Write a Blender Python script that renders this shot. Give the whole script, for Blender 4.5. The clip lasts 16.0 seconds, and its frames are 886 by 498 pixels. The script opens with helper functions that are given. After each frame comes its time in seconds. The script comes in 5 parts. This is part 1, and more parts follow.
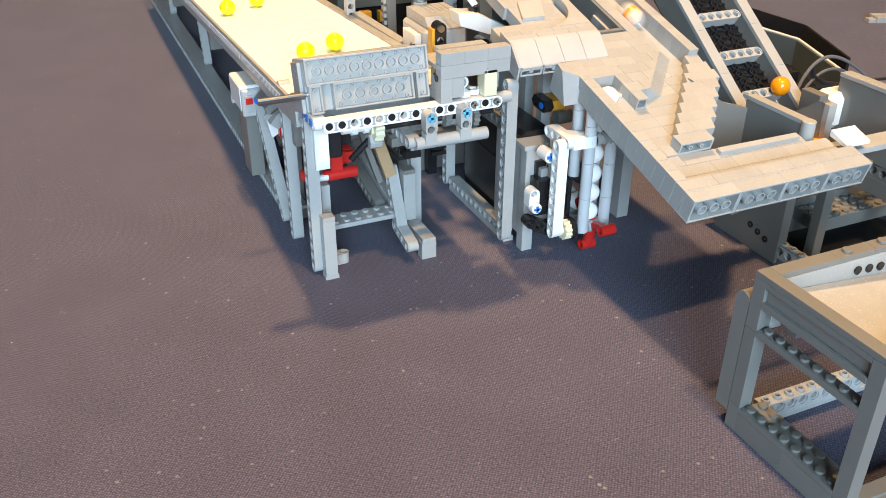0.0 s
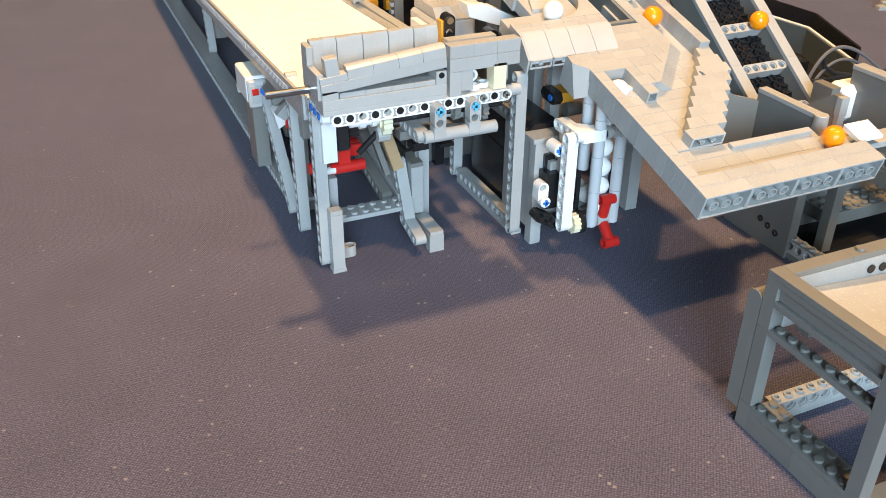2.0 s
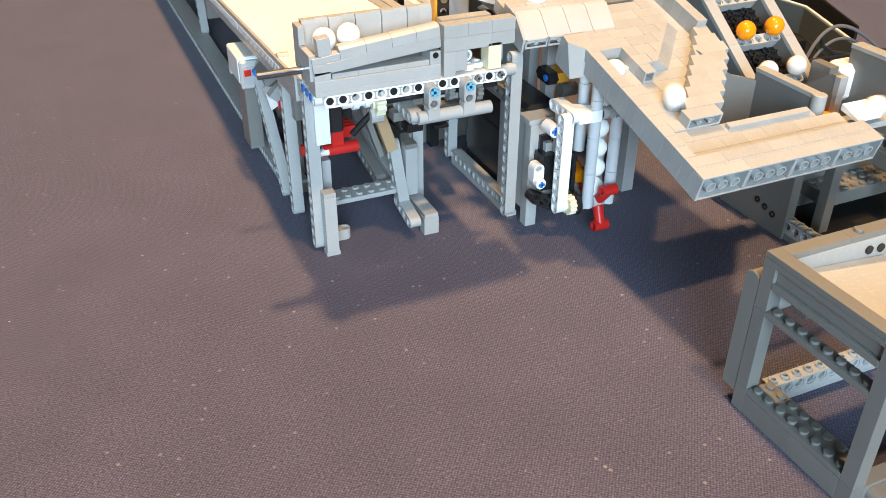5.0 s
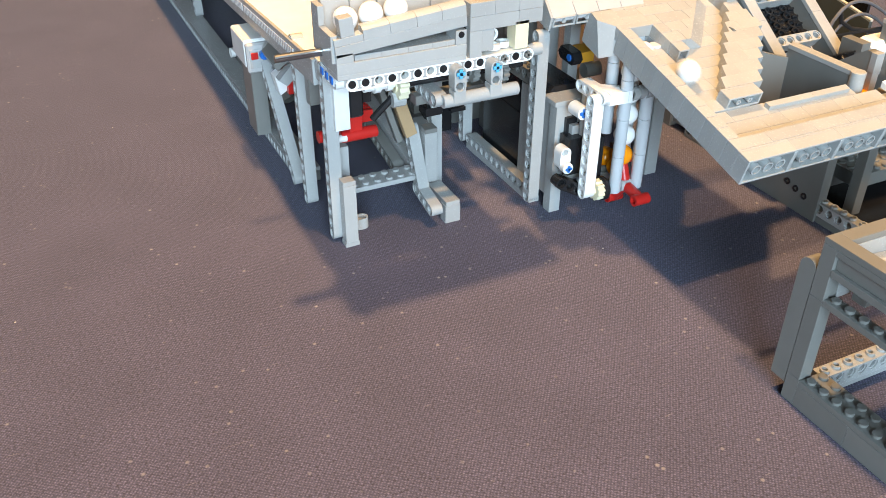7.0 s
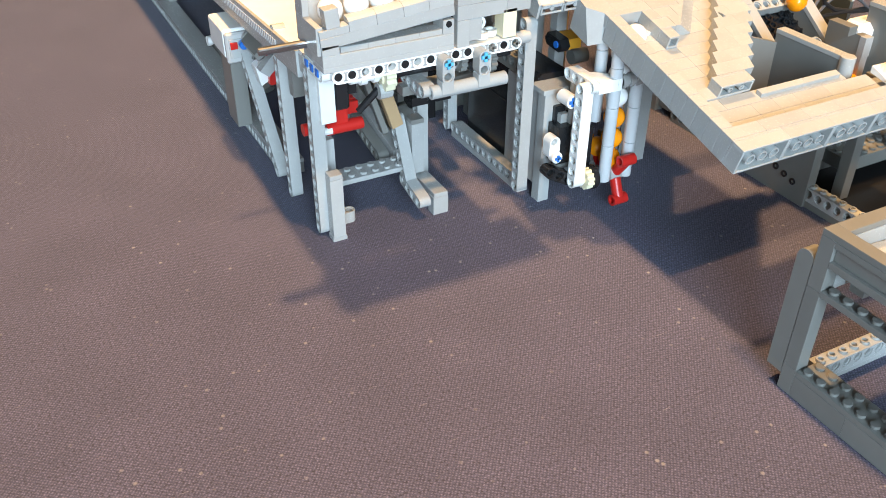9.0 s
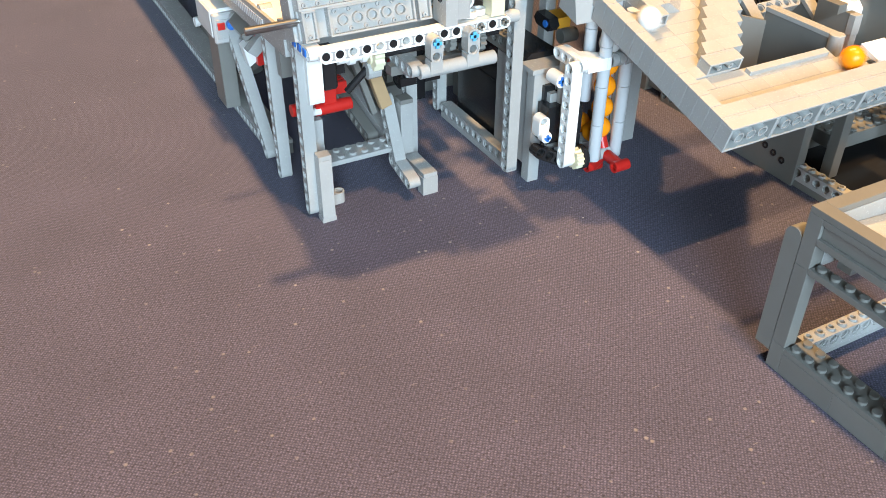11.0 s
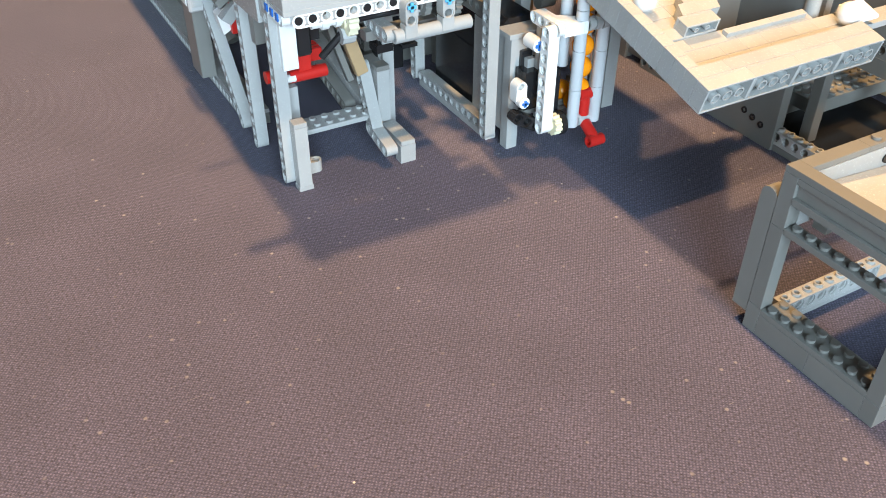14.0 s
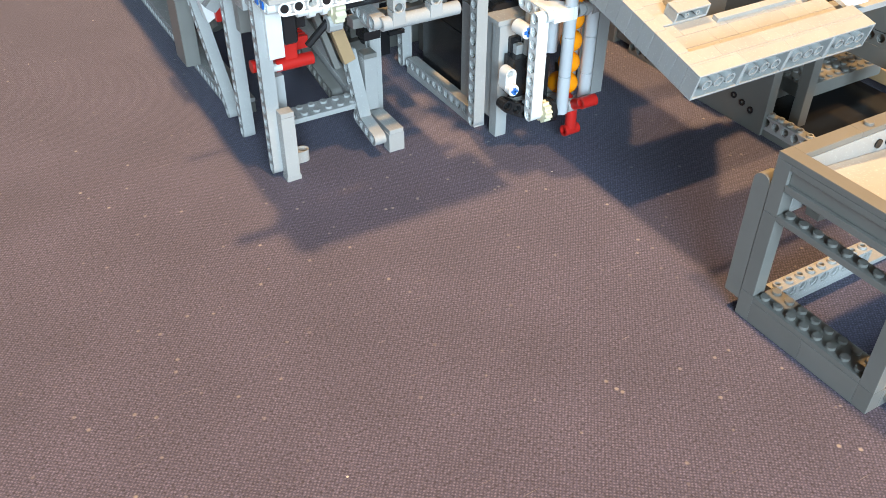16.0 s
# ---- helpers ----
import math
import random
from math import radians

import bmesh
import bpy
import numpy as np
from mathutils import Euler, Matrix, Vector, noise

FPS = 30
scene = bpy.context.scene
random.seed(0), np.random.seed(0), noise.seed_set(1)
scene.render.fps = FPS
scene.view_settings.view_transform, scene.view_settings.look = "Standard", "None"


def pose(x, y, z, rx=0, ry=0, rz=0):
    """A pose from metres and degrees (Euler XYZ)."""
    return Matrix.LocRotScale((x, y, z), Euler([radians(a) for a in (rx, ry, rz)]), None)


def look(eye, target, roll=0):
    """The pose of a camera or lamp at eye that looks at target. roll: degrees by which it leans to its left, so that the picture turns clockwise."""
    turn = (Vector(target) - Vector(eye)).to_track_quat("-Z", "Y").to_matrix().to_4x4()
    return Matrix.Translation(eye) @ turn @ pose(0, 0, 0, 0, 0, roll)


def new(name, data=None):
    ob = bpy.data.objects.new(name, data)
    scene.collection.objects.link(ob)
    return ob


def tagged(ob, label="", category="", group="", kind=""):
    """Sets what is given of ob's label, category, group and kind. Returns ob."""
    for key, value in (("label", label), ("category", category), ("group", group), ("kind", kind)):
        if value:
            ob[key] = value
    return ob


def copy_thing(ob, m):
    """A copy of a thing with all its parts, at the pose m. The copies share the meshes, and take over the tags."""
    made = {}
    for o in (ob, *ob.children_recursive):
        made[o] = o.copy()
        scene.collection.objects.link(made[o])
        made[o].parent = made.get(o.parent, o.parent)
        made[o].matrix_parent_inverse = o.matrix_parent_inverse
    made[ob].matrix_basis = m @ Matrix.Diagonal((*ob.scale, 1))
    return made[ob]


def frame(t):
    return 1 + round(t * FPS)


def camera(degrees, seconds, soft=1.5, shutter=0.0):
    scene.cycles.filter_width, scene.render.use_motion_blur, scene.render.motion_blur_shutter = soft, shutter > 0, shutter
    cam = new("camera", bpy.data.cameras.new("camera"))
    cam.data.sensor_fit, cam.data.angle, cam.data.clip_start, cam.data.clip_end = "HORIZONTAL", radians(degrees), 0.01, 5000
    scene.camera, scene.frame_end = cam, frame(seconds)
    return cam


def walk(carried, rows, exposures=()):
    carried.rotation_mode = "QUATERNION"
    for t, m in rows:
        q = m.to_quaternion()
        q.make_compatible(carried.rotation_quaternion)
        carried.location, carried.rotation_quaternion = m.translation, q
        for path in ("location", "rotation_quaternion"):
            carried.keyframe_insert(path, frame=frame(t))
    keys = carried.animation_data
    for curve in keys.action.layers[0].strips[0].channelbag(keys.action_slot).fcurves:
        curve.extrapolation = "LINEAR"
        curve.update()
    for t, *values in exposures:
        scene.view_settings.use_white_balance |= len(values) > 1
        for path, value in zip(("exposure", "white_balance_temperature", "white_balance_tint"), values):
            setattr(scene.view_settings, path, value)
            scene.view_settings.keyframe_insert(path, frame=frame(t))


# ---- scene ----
cam = camera(53.66, 16.0, soft=0.8, shutter=0.5)
PATH = [
    (0.0, (-0.1405, -0.4929, 0.3140), (0.0735, -0.0179, 0.0164), 0.36),
    (0.5, (-0.1396, -0.4921, 0.3126), (0.0730, -0.0180, 0.0125), 0.35),
    (1.0, (-0.1367, -0.4910, 0.3120), (0.0733, -0.0171, 0.0099), 0.29),
    (1.5, (-0.1416, -0.4880, 0.3139), (0.0695, -0.0165, 0.0088), 0.41),
    (2.0, (-0.1410, -0.4856, 0.3182), (0.0689, -0.0150, 0.0108), 0.41),
    (2.5, (-0.1403, -0.4862, 0.3181), (0.0682, -0.0157, 0.0096), 0.32),
    (3.0, (-0.1399, -0.4858, 0.3166), (0.0683, -0.0165, 0.0061), 0.33),
    (5.5, (-0.1382, -0.4787, 0.3152), (0.0727, -0.0165, -0.0039), 0.35),
    (6.0, (-0.1445, -0.4708, 0.3023), (0.0692, -0.0111, -0.0186), 0.43),
    (6.5, (-0.1559, -0.4553, 0.3043), (0.0598, 0.0004, -0.0210), 0.26),
    (7.0, (-0.1551, -0.4500, 0.3061), (0.0648, 0.0022, -0.0213), 0.32),
    (7.5, (-0.1573, -0.4407, 0.3061), (0.0686, 0.0062, -0.0243), 0.43),
    (8.0, (-0.1539, -0.4389, 0.3072), (0.0746, 0.0045, -0.0264), 0.45),
    (8.5, (-0.1541, -0.4351, 0.3098), (0.0759, 0.0061, -0.0255), 0.44),
    (9.0, (-0.1579, -0.4356, 0.3091), (0.0735, 0.0016, -0.0304), 0.37),
    (11.5, (-0.1567, -0.4378, 0.3068), (0.0767, -0.0101, -0.0434), 0.37),
    (12.0, (-0.1573, -0.4392, 0.3048), (0.0765, -0.0131, -0.0470), 0.30),
    (12.5, (-0.1573, -0.4398, 0.3017), (0.0763, -0.0157, -0.0527), 0.31),
    (13.0, (-0.1583, -0.4390, 0.3016), (0.0764, -0.0169, -0.0544), 0.39),
    (13.5, (-0.1563, -0.4389, 0.2994), (0.0798, -0.0189, -0.0582), 0.44),
    (14.0, (-0.1522, -0.4416, 0.3003), (0.0836, -0.0241, -0.0603), 0.32),
    (14.5, (-0.1465, -0.4434, 0.3019), (0.0911, -0.0286, -0.0608), 0.35),
    (15.0, (-0.1460, -0.4416, 0.3032), (0.0935, -0.0291, -0.0608), 0.42),
    (15.5, (-0.1486, -0.4399, 0.3004), (0.0911, -0.0300, -0.0663), 0.32),
    (16.0, (-0.1517, -0.4363, 0.2994), (0.0892, -0.0285, -0.0689), 0.39),
]
walk(cam, [(t, look(eye, target, roll)) for t, eye, target, roll in PATH], exposures=[(0.0, -0.14, 6500, 10), (5.0, -0.08, 6600, 10), (9.0, 0.08, 6700, 10), (16.0, 0.13, 6800, 10)])


# ---- light ----
world = bpy.data.worlds.new("hall_light")
scene.world = world
world.use_nodes = True
world.node_tree.nodes["Background"].inputs[0].default_value = (0.42, 0.55, 1.0, 1)
world.node_tree.nodes["Background"].inputs[1].default_value = 0.30


def lamp(name, energy, size, colour, eye, target):
    data = bpy.data.lights.new(name, "AREA")
    data.energy, data.size, data.color = energy, size, colour
    ob = new(name, data)
    ob.matrix_world = look(eye, target)
    return ob


lamp("ceiling_spot", 110, 0.14, (1.0, 0.60, 0.26), (0.24, 0.82, 2.6), (0.1, 0.0, 0.0))
lamp("ceiling_spot", 66, 0.10, (1.0, 0.60, 0.26), (0.20, -1.02, 2.6), (0.1, 0.0, 0.0))
lamp("window_light", 192, 1.6, (0.57, 0.79, 1.0), (-0.75, -2.75, 0.95), (0.1, 0.0, 0.05))

# ---- materials ----


def material(name, colour, rough=0.35, vary=0.04, metal=0.0, bump=0.02, coat=0.0, spread=0.0):
    """Moulded plastic: faint mottling, fine scratches in the gloss, a slight unevenness from piece to piece."""
    m = bpy.data.materials.new(name)
    m.use_nodes = True
    nt = m.node_tree
    n, l = nt.nodes, nt.links
    bsdf = n["Principled BSDF"]
    geo = n.new("ShaderNodeTexCoord")
    big, fine = n.new("ShaderNodeTexNoise"), n.new("ShaderNodeTexNoise")
    big.inputs["Scale"].default_value, fine.inputs["Scale"].default_value = 60, 900
    big.inputs["Detail"].default_value = 3
    l.new(geo.outputs["Object"], big.inputs["Vector"])
    l.new(geo.outputs["Object"], fine.inputs["Vector"])
    info = n.new("ShaderNodeObjectInfo")
    isl = n.new("ShaderNodeNewGeometry")
    mixr = n.new("ShaderNodeMath")
    mixr.operation = "ADD"
    l.new(isl.outputs["Random Per Island"], mixr.inputs[0])
    l.new(info.outputs["Random"], mixr.inputs[1])
    val = n.new("ShaderNodeMapRange")
    val.inputs["From Min"].default_value, val.inputs["From Max"].default_value = 0.0, 2.0
    val.inputs["To Min"].default_value, val.inputs["To Max"].default_value = 1.0 - vary - spread, 1.0 + vary + spread
    l.new(mixr.outputs[0], val.inputs["Value"])
    nv = n.new("ShaderNodeMapRange")
    nv.inputs["From Min"].default_value, nv.inputs["From Max"].default_value = 0.3, 0.7
    nv.inputs["To Min"].default_value, nv.inputs["To Max"].default_value = 1.0 - vary, 1.0 + vary
    l.new(big.outputs["Fac"], nv.inputs["Value"])
    mul = n.new("ShaderNodeMath")
    mul.operation = "MULTIPLY"
    l.new(val.outputs[0], mul.inputs[0])
    l.new(nv.outputs[0], mul.inputs[1])
    tint = n.new("ShaderNodeVectorMath")
    tint.operation = "SCALE"
    tint.inputs[0].default_value = colour
    l.new(mul.outputs[0], tint.inputs["Scale"])
    l.new(tint.outputs[0], bsdf.inputs["Base Color"])
    rr = n.new("ShaderNodeMapRange")
    rr.inputs["From Min"].default_value, rr.inputs["From Max"].default_value = 0.3, 0.7
    rr.inputs["To Min"].default_value, rr.inputs["To Max"].default_value = rough * 0.98, rough * 1.02
    l.new(fine.outputs["Fac"], rr.inputs["Value"])
    l.new(rr.outputs[0], bsdf.inputs["Roughness"])
    bp = n.new("ShaderNodeBump")
    bp.inputs["Strength"].default_value, bp.inputs["Distance"].default_value = bump, 0.0005
    l.new(big.outputs["Fac"], bp.inputs["Height"])
    l.new(bp.outputs[0], bsdf.inputs["Normal"])
    bsdf.inputs["Metallic"].default_value = metal
    bsdf.inputs["Coat Weight"].default_value = coat
    return m


GREY = material("light_grey_plastic", (0.40, 0.405, 0.39), 0.27, spread=0.05)
DARK = material("dark_grey_plastic", (0.195, 0.192, 0.175), 0.30, spread=0.05)
WHITE = material("white_plastic", (0.80, 0.80, 0.77), 0.3)
TAN = material("tan_plastic", (0.42, 0.28, 0.15), 0.35)
BLACK = material("black_plastic", (0.016, 0.016, 0.017), 0.26)
RED = material("red_plastic", (0.55, 0.02, 0.015), 0.3)
BLUE = material("blue_plastic", (0.02, 0.16, 0.55), 0.3)
AZURE = material("azure_plastic", (0.10, 0.45, 0.75), 0.3)
CREAM = material("cream_plastic", (0.76, 0.71, 0.50), 0.35)
YELLOW = material("amber_plastic", (0.75, 0.36, 0.03), 0.35)
ORANGE = material("orange_ball_plastic", (0.96, 0.31, 0.006), 0.22)
LIME = material("yellow_ball_plastic", (0.82, 0.78, 0.01), 0.22)
BALLWHITE = material("white_ball_plastic", (0.86, 0.85, 0.82), 0.22)
STEEL = material("steel", (0.45, 0.44, 0.42), 0.28, metal=1.0)
# tone of the unseen enclosure, kept dim to limit bounced light
ENCLOSURE = material("enclosure_grey", (0.16, 0.155, 0.15), 0.7)
SHEET = material("white_sheet", (0.88, 0.91, 0.94), 0.4)
WHITEGREY = material("pale_smooth_plastic", (0.46, 0.46, 0.45), 0.18)
GLASSY = material("smoky_plastic", (0.10, 0.12, 0.12), 0.15)
CABLE = material("black_cable", (0.03, 0.03, 0.03), 0.4)
SHINY = material("glossy_cable", (0.16, 0.16, 0.17), 0.16, coat=0.6)


def carpet_material():
    m = bpy.data.materials.new("woven_cloth")
    m.use_nodes = True
    n, l = m.node_tree.nodes, m.node_tree.links
    bsdf = n["Principled BSDF"]
    co = n.new("ShaderNodeTexCoord")
    rot = n.new("ShaderNodeMapping")
    rot.inputs["Rotation"].default_value = (0, 0, radians(38))
    l.new(co.outputs["Object"], rot.inputs["Vector"])
    waves = []
    for axis in "XY":
        w = n.new("ShaderNodeTexWave")
        w.bands_direction = axis
        w.inputs["Scale"].default_value = 215
        w.inputs["Distortion"].default_value = 2.4
        w.inputs["Detail"].default_value = 2
        w.inputs["Detail Scale"].default_value = 7.0
        l.new(rot.outputs[0], w.inputs["Vector"])
        waves.append(w)
    weave = n.new("ShaderNodeMath")
    weave.operation = "MULTIPLY"
    l.new(waves[0].outputs["Fac"], weave.inputs[0])
    l.new(waves[1].outputs["Fac"], weave.inputs[1])
    ramp = n.new("ShaderNodeValToRGB")
    ramp.color_ramp.elements[0].position, ramp.color_ramp.elements[0].color = 0.05, (0.046, 0.044, 0.080, 1)
    ramp.color_ramp.elements[1].position, ramp.color_ramp.elements[1].color = 0.80, (0.098, 0.090, 0.138, 1)
    l.new(weave.outputs[0], ramp.inputs[0])
    stain = n.new("ShaderNodeTexNoise")
    stain.inputs["Scale"].default_value, stain.inputs["Detail"].default_value = 16, 12
    l.new(co.outputs["Object"], stain.inputs["Vector"])
    sr = n.new("ShaderNodeMapRange")
    sr.inputs["From Min"].default_value, sr.inputs["From Max"].default_value = 0.3, 0.75
    sr.inputs["To Min"].default_value, sr.inputs["To Max"].default_value = 0.88, 1.14
    l.new(stain.outputs["Fac"], sr.inputs["Value"])
    mul = n.new("ShaderNodeVectorMath")
    mul.operation = "SCALE"
    l.new(ramp.outputs[0], mul.inputs[0])
    grain = n.new("ShaderNodeTexNoise")
    grain.inputs["Scale"].default_value, grain.inputs["Detail"].default_value = 720, 3
    l.new(co.outputs["Object"], grain.inputs["Vector"])
    gr = n.new("ShaderNodeMapRange")
    gr.inputs["From Min"].default_value, gr.inputs["From Max"].default_value = 0.3, 0.7
    gr.inputs["To Min"].default_value, gr.inputs["To Max"].default_value = 0.46, 1.54
    l.new(grain.outputs["Fac"], gr.inputs["Value"])
    both = n.new("ShaderNodeMath")
    both.operation = "MULTIPLY"
    l.new(sr.outputs[0], both.inputs[0])
    l.new(gr.outputs[0], both.inputs[1])
    l.new(both.outputs[0], mul.inputs["Scale"])
    lint = n.new("ShaderNodeTexVoronoi")
    lint.inputs["Scale"].default_value = 30
    l.new(co.outputs["Object"], lint.inputs["Vector"])
    lr = n.new("ShaderNodeMapRange")
    lr.inputs["From Min"].default_value, lr.inputs["From Max"].default_value = 0.014, 0.021
    lr.inputs["To Min"].default_value, lr.inputs["To Max"].default_value = 1.0, 0.0
    l.new(lint.outputs["Distance"], lr.inputs["Value"])
    mix = n.new("ShaderNodeMix")
    mix.data_type = "RGBA"
    l.new(lr.outputs[0], mix.inputs["Factor"])
    l.new(mul.outputs[0], mix.inputs[6])
    mix.inputs[7].default_value = (0.5, 0.48, 0.45, 1)
    fleck = n.new("ShaderNodeTexVoronoi")
    fleck.inputs["Scale"].default_value = 85
    l.new(co.outputs["Object"], fleck.inputs["Vector"])
    fr = n.new("ShaderNodeMapRange")
    fr.inputs["From Min"].default_value, fr.inputs["From Max"].default_value = 0.05, 0.11
    fr.inputs["To Min"].default_value, fr.inputs["To Max"].default_value = 0.8, 0.0
    l.new(fleck.outputs["Distance"], fr.inputs["Value"])
    drift = n.new("ShaderNodeTexNoise")
    drift.inputs["Scale"].default_value, drift.inputs["Detail"].default_value = 9, 6
    l.new(co.outputs["Object"], drift.inputs["Vector"])
    dr = n.new("ShaderNodeMapRange")
    dr.inputs["From Min"].default_value, dr.inputs["From Max"].default_value = 0.38, 0.60
    l.new(drift.outputs["Fac"], dr.inputs["Value"])
    dusty = n.new("ShaderNodeMath")
    dusty.operation = "MULTIPLY"
    l.new(fr.outputs[0], dusty.inputs[0])
    l.new(dr.outputs[0], dusty.inputs[1])
    total = dusty
    for turn, long in ((25, 14), (-50, 10), (100, 18)):
        hm = n.new("ShaderNodeMapping")
        hm.inputs["Rotation"].default_value = (0, 0, radians(turn))
        hm.inputs["Scale"].default_value = (long, 260, 1)
        l.new(co.outputs["Object"], hm.inputs["Vector"])
        hair = n.new("ShaderNodeTexNoise")
        hair.inputs["Scale"].default_value, hair.inputs["Detail"].default_value, hair.inputs["Distortion"].default_value = 4.0, 1, 0.4
        l.new(hm.outputs[0], hair.inputs["Vector"])
        hr = n.new("ShaderNodeMapRange")
        hr.inputs["From Min"].default_value, hr.inputs["From Max"].default_value = 0.76, 0.84
        hr.inputs["To Min"].default_value, hr.inputs["To Max"].default_value = 0.0, 0.4
        l.new(hair.outputs["Fac"], hr.inputs["Value"])
        joined = n.new("ShaderNodeMath")
        joined.operation = "MAXIMUM"
        l.new(total.outputs[0], joined.inputs[0])
        l.new(hr.outputs[0], joined.inputs[1])
        total = joined
    dust = n.new("ShaderNodeMix")
    dust.data_type = "RGBA"
    l.new(total.outputs[0], dust.inputs["Factor"])
    l.new(mix.outputs[2], dust.inputs[6])
    dust.inputs[7].default_value = (0.30, 0.28, 0.27, 1)
    l.new(dust.outputs[2], bsdf.inputs["Base Color"])
    bsdf.inputs["Roughness"].default_value = 0.85
    bsdf.inputs["Sheen Weight"].default_value = 0.15
    bp = n.new("ShaderNodeBump")
    bp.inputs["Strength"].default_value, bp.inputs["Distance"].default_value = 0.18, 0.0006
    l.new(weave.outputs[0], bp.inputs["Height"])
    l.new(bp.outputs[0], bsdf.inputs["Normal"])
    return m


CARPET = carpet_material()

# ---- mesh building; all in millimetres ----
S = 8.0  # one stud
AX = {"x": 0, "y": 1, "z": 2}


class Build:
    """Gathers the faces of one mesh."""

    def __init__(self):
        self.v, self.f, self.weld = [], [], False

    def add(self, verts, faces, m=None):
        k = len(self.v)
        self.v += [tuple(m @ Vector(p)) if m else tuple(p) for p in verts]
        self.f += [[i + k for i in f] for f in faces]
        return self

    def box(self, x0, y0, z0, x1, y1, z1, c=0.25, m=None):
        """A box with chamfered edges."""
        lo, hi = (min(x0, x1), min(y0, y1), min(z0, z1)), (max(x0, x1), max(y0, y1), max(z0, z1))
        c = min(c, min(b - a for a, b in zip(lo, hi)) * 0.3)
        verts, at = [], {}
        for s in [(i, j, k) for i in (0, 1) for j in (0, 1) for k in (0, 1)]:
            for a in range(3):
                p = [(hi if s[d] else lo)[d] + (0 if d == a else (-c if s[d] else c)) for d in range(3)]
                at[s, a] = len(verts)
                verts.append(p)
        faces = []
        for a in range(3):
            b, d = (a + 1) % 3, (a + 2) % 3
            for side in (0, 1):
                ring = []
                for u, w in ((0, 0), (1, 0), (1, 1), (0, 1)):
                    s = [0, 0, 0]
                    s[a], s[b], s[d] = side, u, w
                    ring.append(at[tuple(s), a])
                faces.append(ring if side else ring[::-1])
            for u in (0, 1):
                for w in (0, 1):
                    s0, s1 = [0, 0, 0], [0, 0, 0]
                    s0[b] = s1[b] = u
                    s0[d] = s1[d] = w
                    s1[a] = 1
                    q = [at[tuple(s0), b], at[tuple(s1), b], at[tuple(s1), d], at[tuple(s0), d]]
                    faces.append(q if u == w else q[::-1])
        for s in [(i, j, k) for i in (0, 1) for j in (0, 1) for k in (0, 1)]:
            t = [at[s, 0], at[s, 1], at[s, 2]]
            faces.append(t if sum(s) % 2 else t[::-1])
        return self.add(verts, faces, m)

    def cyl(self, p, axis, r, h, n=16, r1=None, hole=0.0, c=0.0, m=None):
        """A cylinder, cone or pipe from p along an axis."""
        r1 = r if r1 is None else r1
        a = AX[axis]
        b, d = (a + 1) % 3, (a + 2) % 3

        def ring(rad, t):
            out = []
            for i in range(n):
                q = list(p)
                q[a] += t
                q[b] += rad * math.cos(2 * math.pi * i / n)
                q[d] += rad * math.sin(2 * math.pi * i / n)
                out.append(q)
            return out

        rings = [(r - c, 0)] + ([(r, c)] if c else []) + ([(r1, h - c)] if c else []) + [(r1 - c, h)]
        if hole:
            rings += [(hole, h), (hole, 0)]
        verts = [q for rad, t in rings for q in ring(rad, t)]
        faces, k = [], len(rings)
        for j in range(k if hole else k - 1):
            for i in range(n):
                i2, j2 = (i + 1) % n, (j + 1) % k
                faces.append([j * n + i, j * n + i2, j2 * n + i2, j2 * n + i])
        if not hole:
            faces += [list(range(n))[::-1], [(k - 1) * n + i for i in range(n)]]
        return self.add(verts, faces, m)

    def prism(self, outline, axis, t0, t1, m=None):
        """An outline of (b, d) points, drawn along an axis; b, d are the two axes that follow it in turn."""
        a = AX[axis]
        b, d = (a + 1) % 3, (a + 2) % 3
        n, verts = len(outline), []
        for t in (t0, t1):
            for u, w in outline:
                q = [0, 0, 0]
                q[a], q[b], q[d] = t, u, w
                verts.append(q)
        faces = [[i, (i + 1) % n, n + (i + 1) % n, n + i] for i in range(n)] + [list(range(n))[::-1], list(range(n, 2 * n))]
        return self.add(verts, faces, m)

    def arm(self, n, m, width=7.8, r=3.9, square=False, bore=3.1, hole=2.4):
        """A straight studless beam: n holes along local x from 0, the holes run along local y. m places it."""
        k, y = 16, width / 2
        self.weld = True
        for j in range(n):
            cx, verts, faces = j * S, [], []

            def outer(t, first=(j == 0), last=(j == n - 1)):
                cs, sn = math.cos(t), math.sin(t)
                if not square and ((first and cs < -1e-6) or (last and cs > 1e-6)):
                    return cs * r, sn * r
                if abs(abs(cs) - abs(sn)) < 1e-6:
                    return math.copysign(S / 2, cs), math.copysign(r, sn)
                f = min(S / 2 / max(abs(cs), 1e-9), r / max(abs(sn), 1e-9))
                return cs * f, sn * f

            ts = [2 * math.pi * i / k for i in range(k)]
            out = [outer(t) for t in ts]
            rings = [[(cx + u, -y, w) for u, w in out]]
            for rad, yy in ((bore, -y), (bore, -y + 0.9), (hole, -y + 0.9), (hole, y - 0.9), (bore, y - 0.9), (bore, y)):
                rings.append([(cx + rad * math.cos(t), yy, rad * math.sin(t)) for t in ts])
            rings.append([(cx + u, y, w) for u, w in out])
            for q in rings:
                verts += q
            for a in range(7):
                for i in range(k):
                    i2 = (i + 1) % k
                    faces.append([a * k + i2, a * k + i, (a + 1) * k + i, (a + 1) * k + i2])
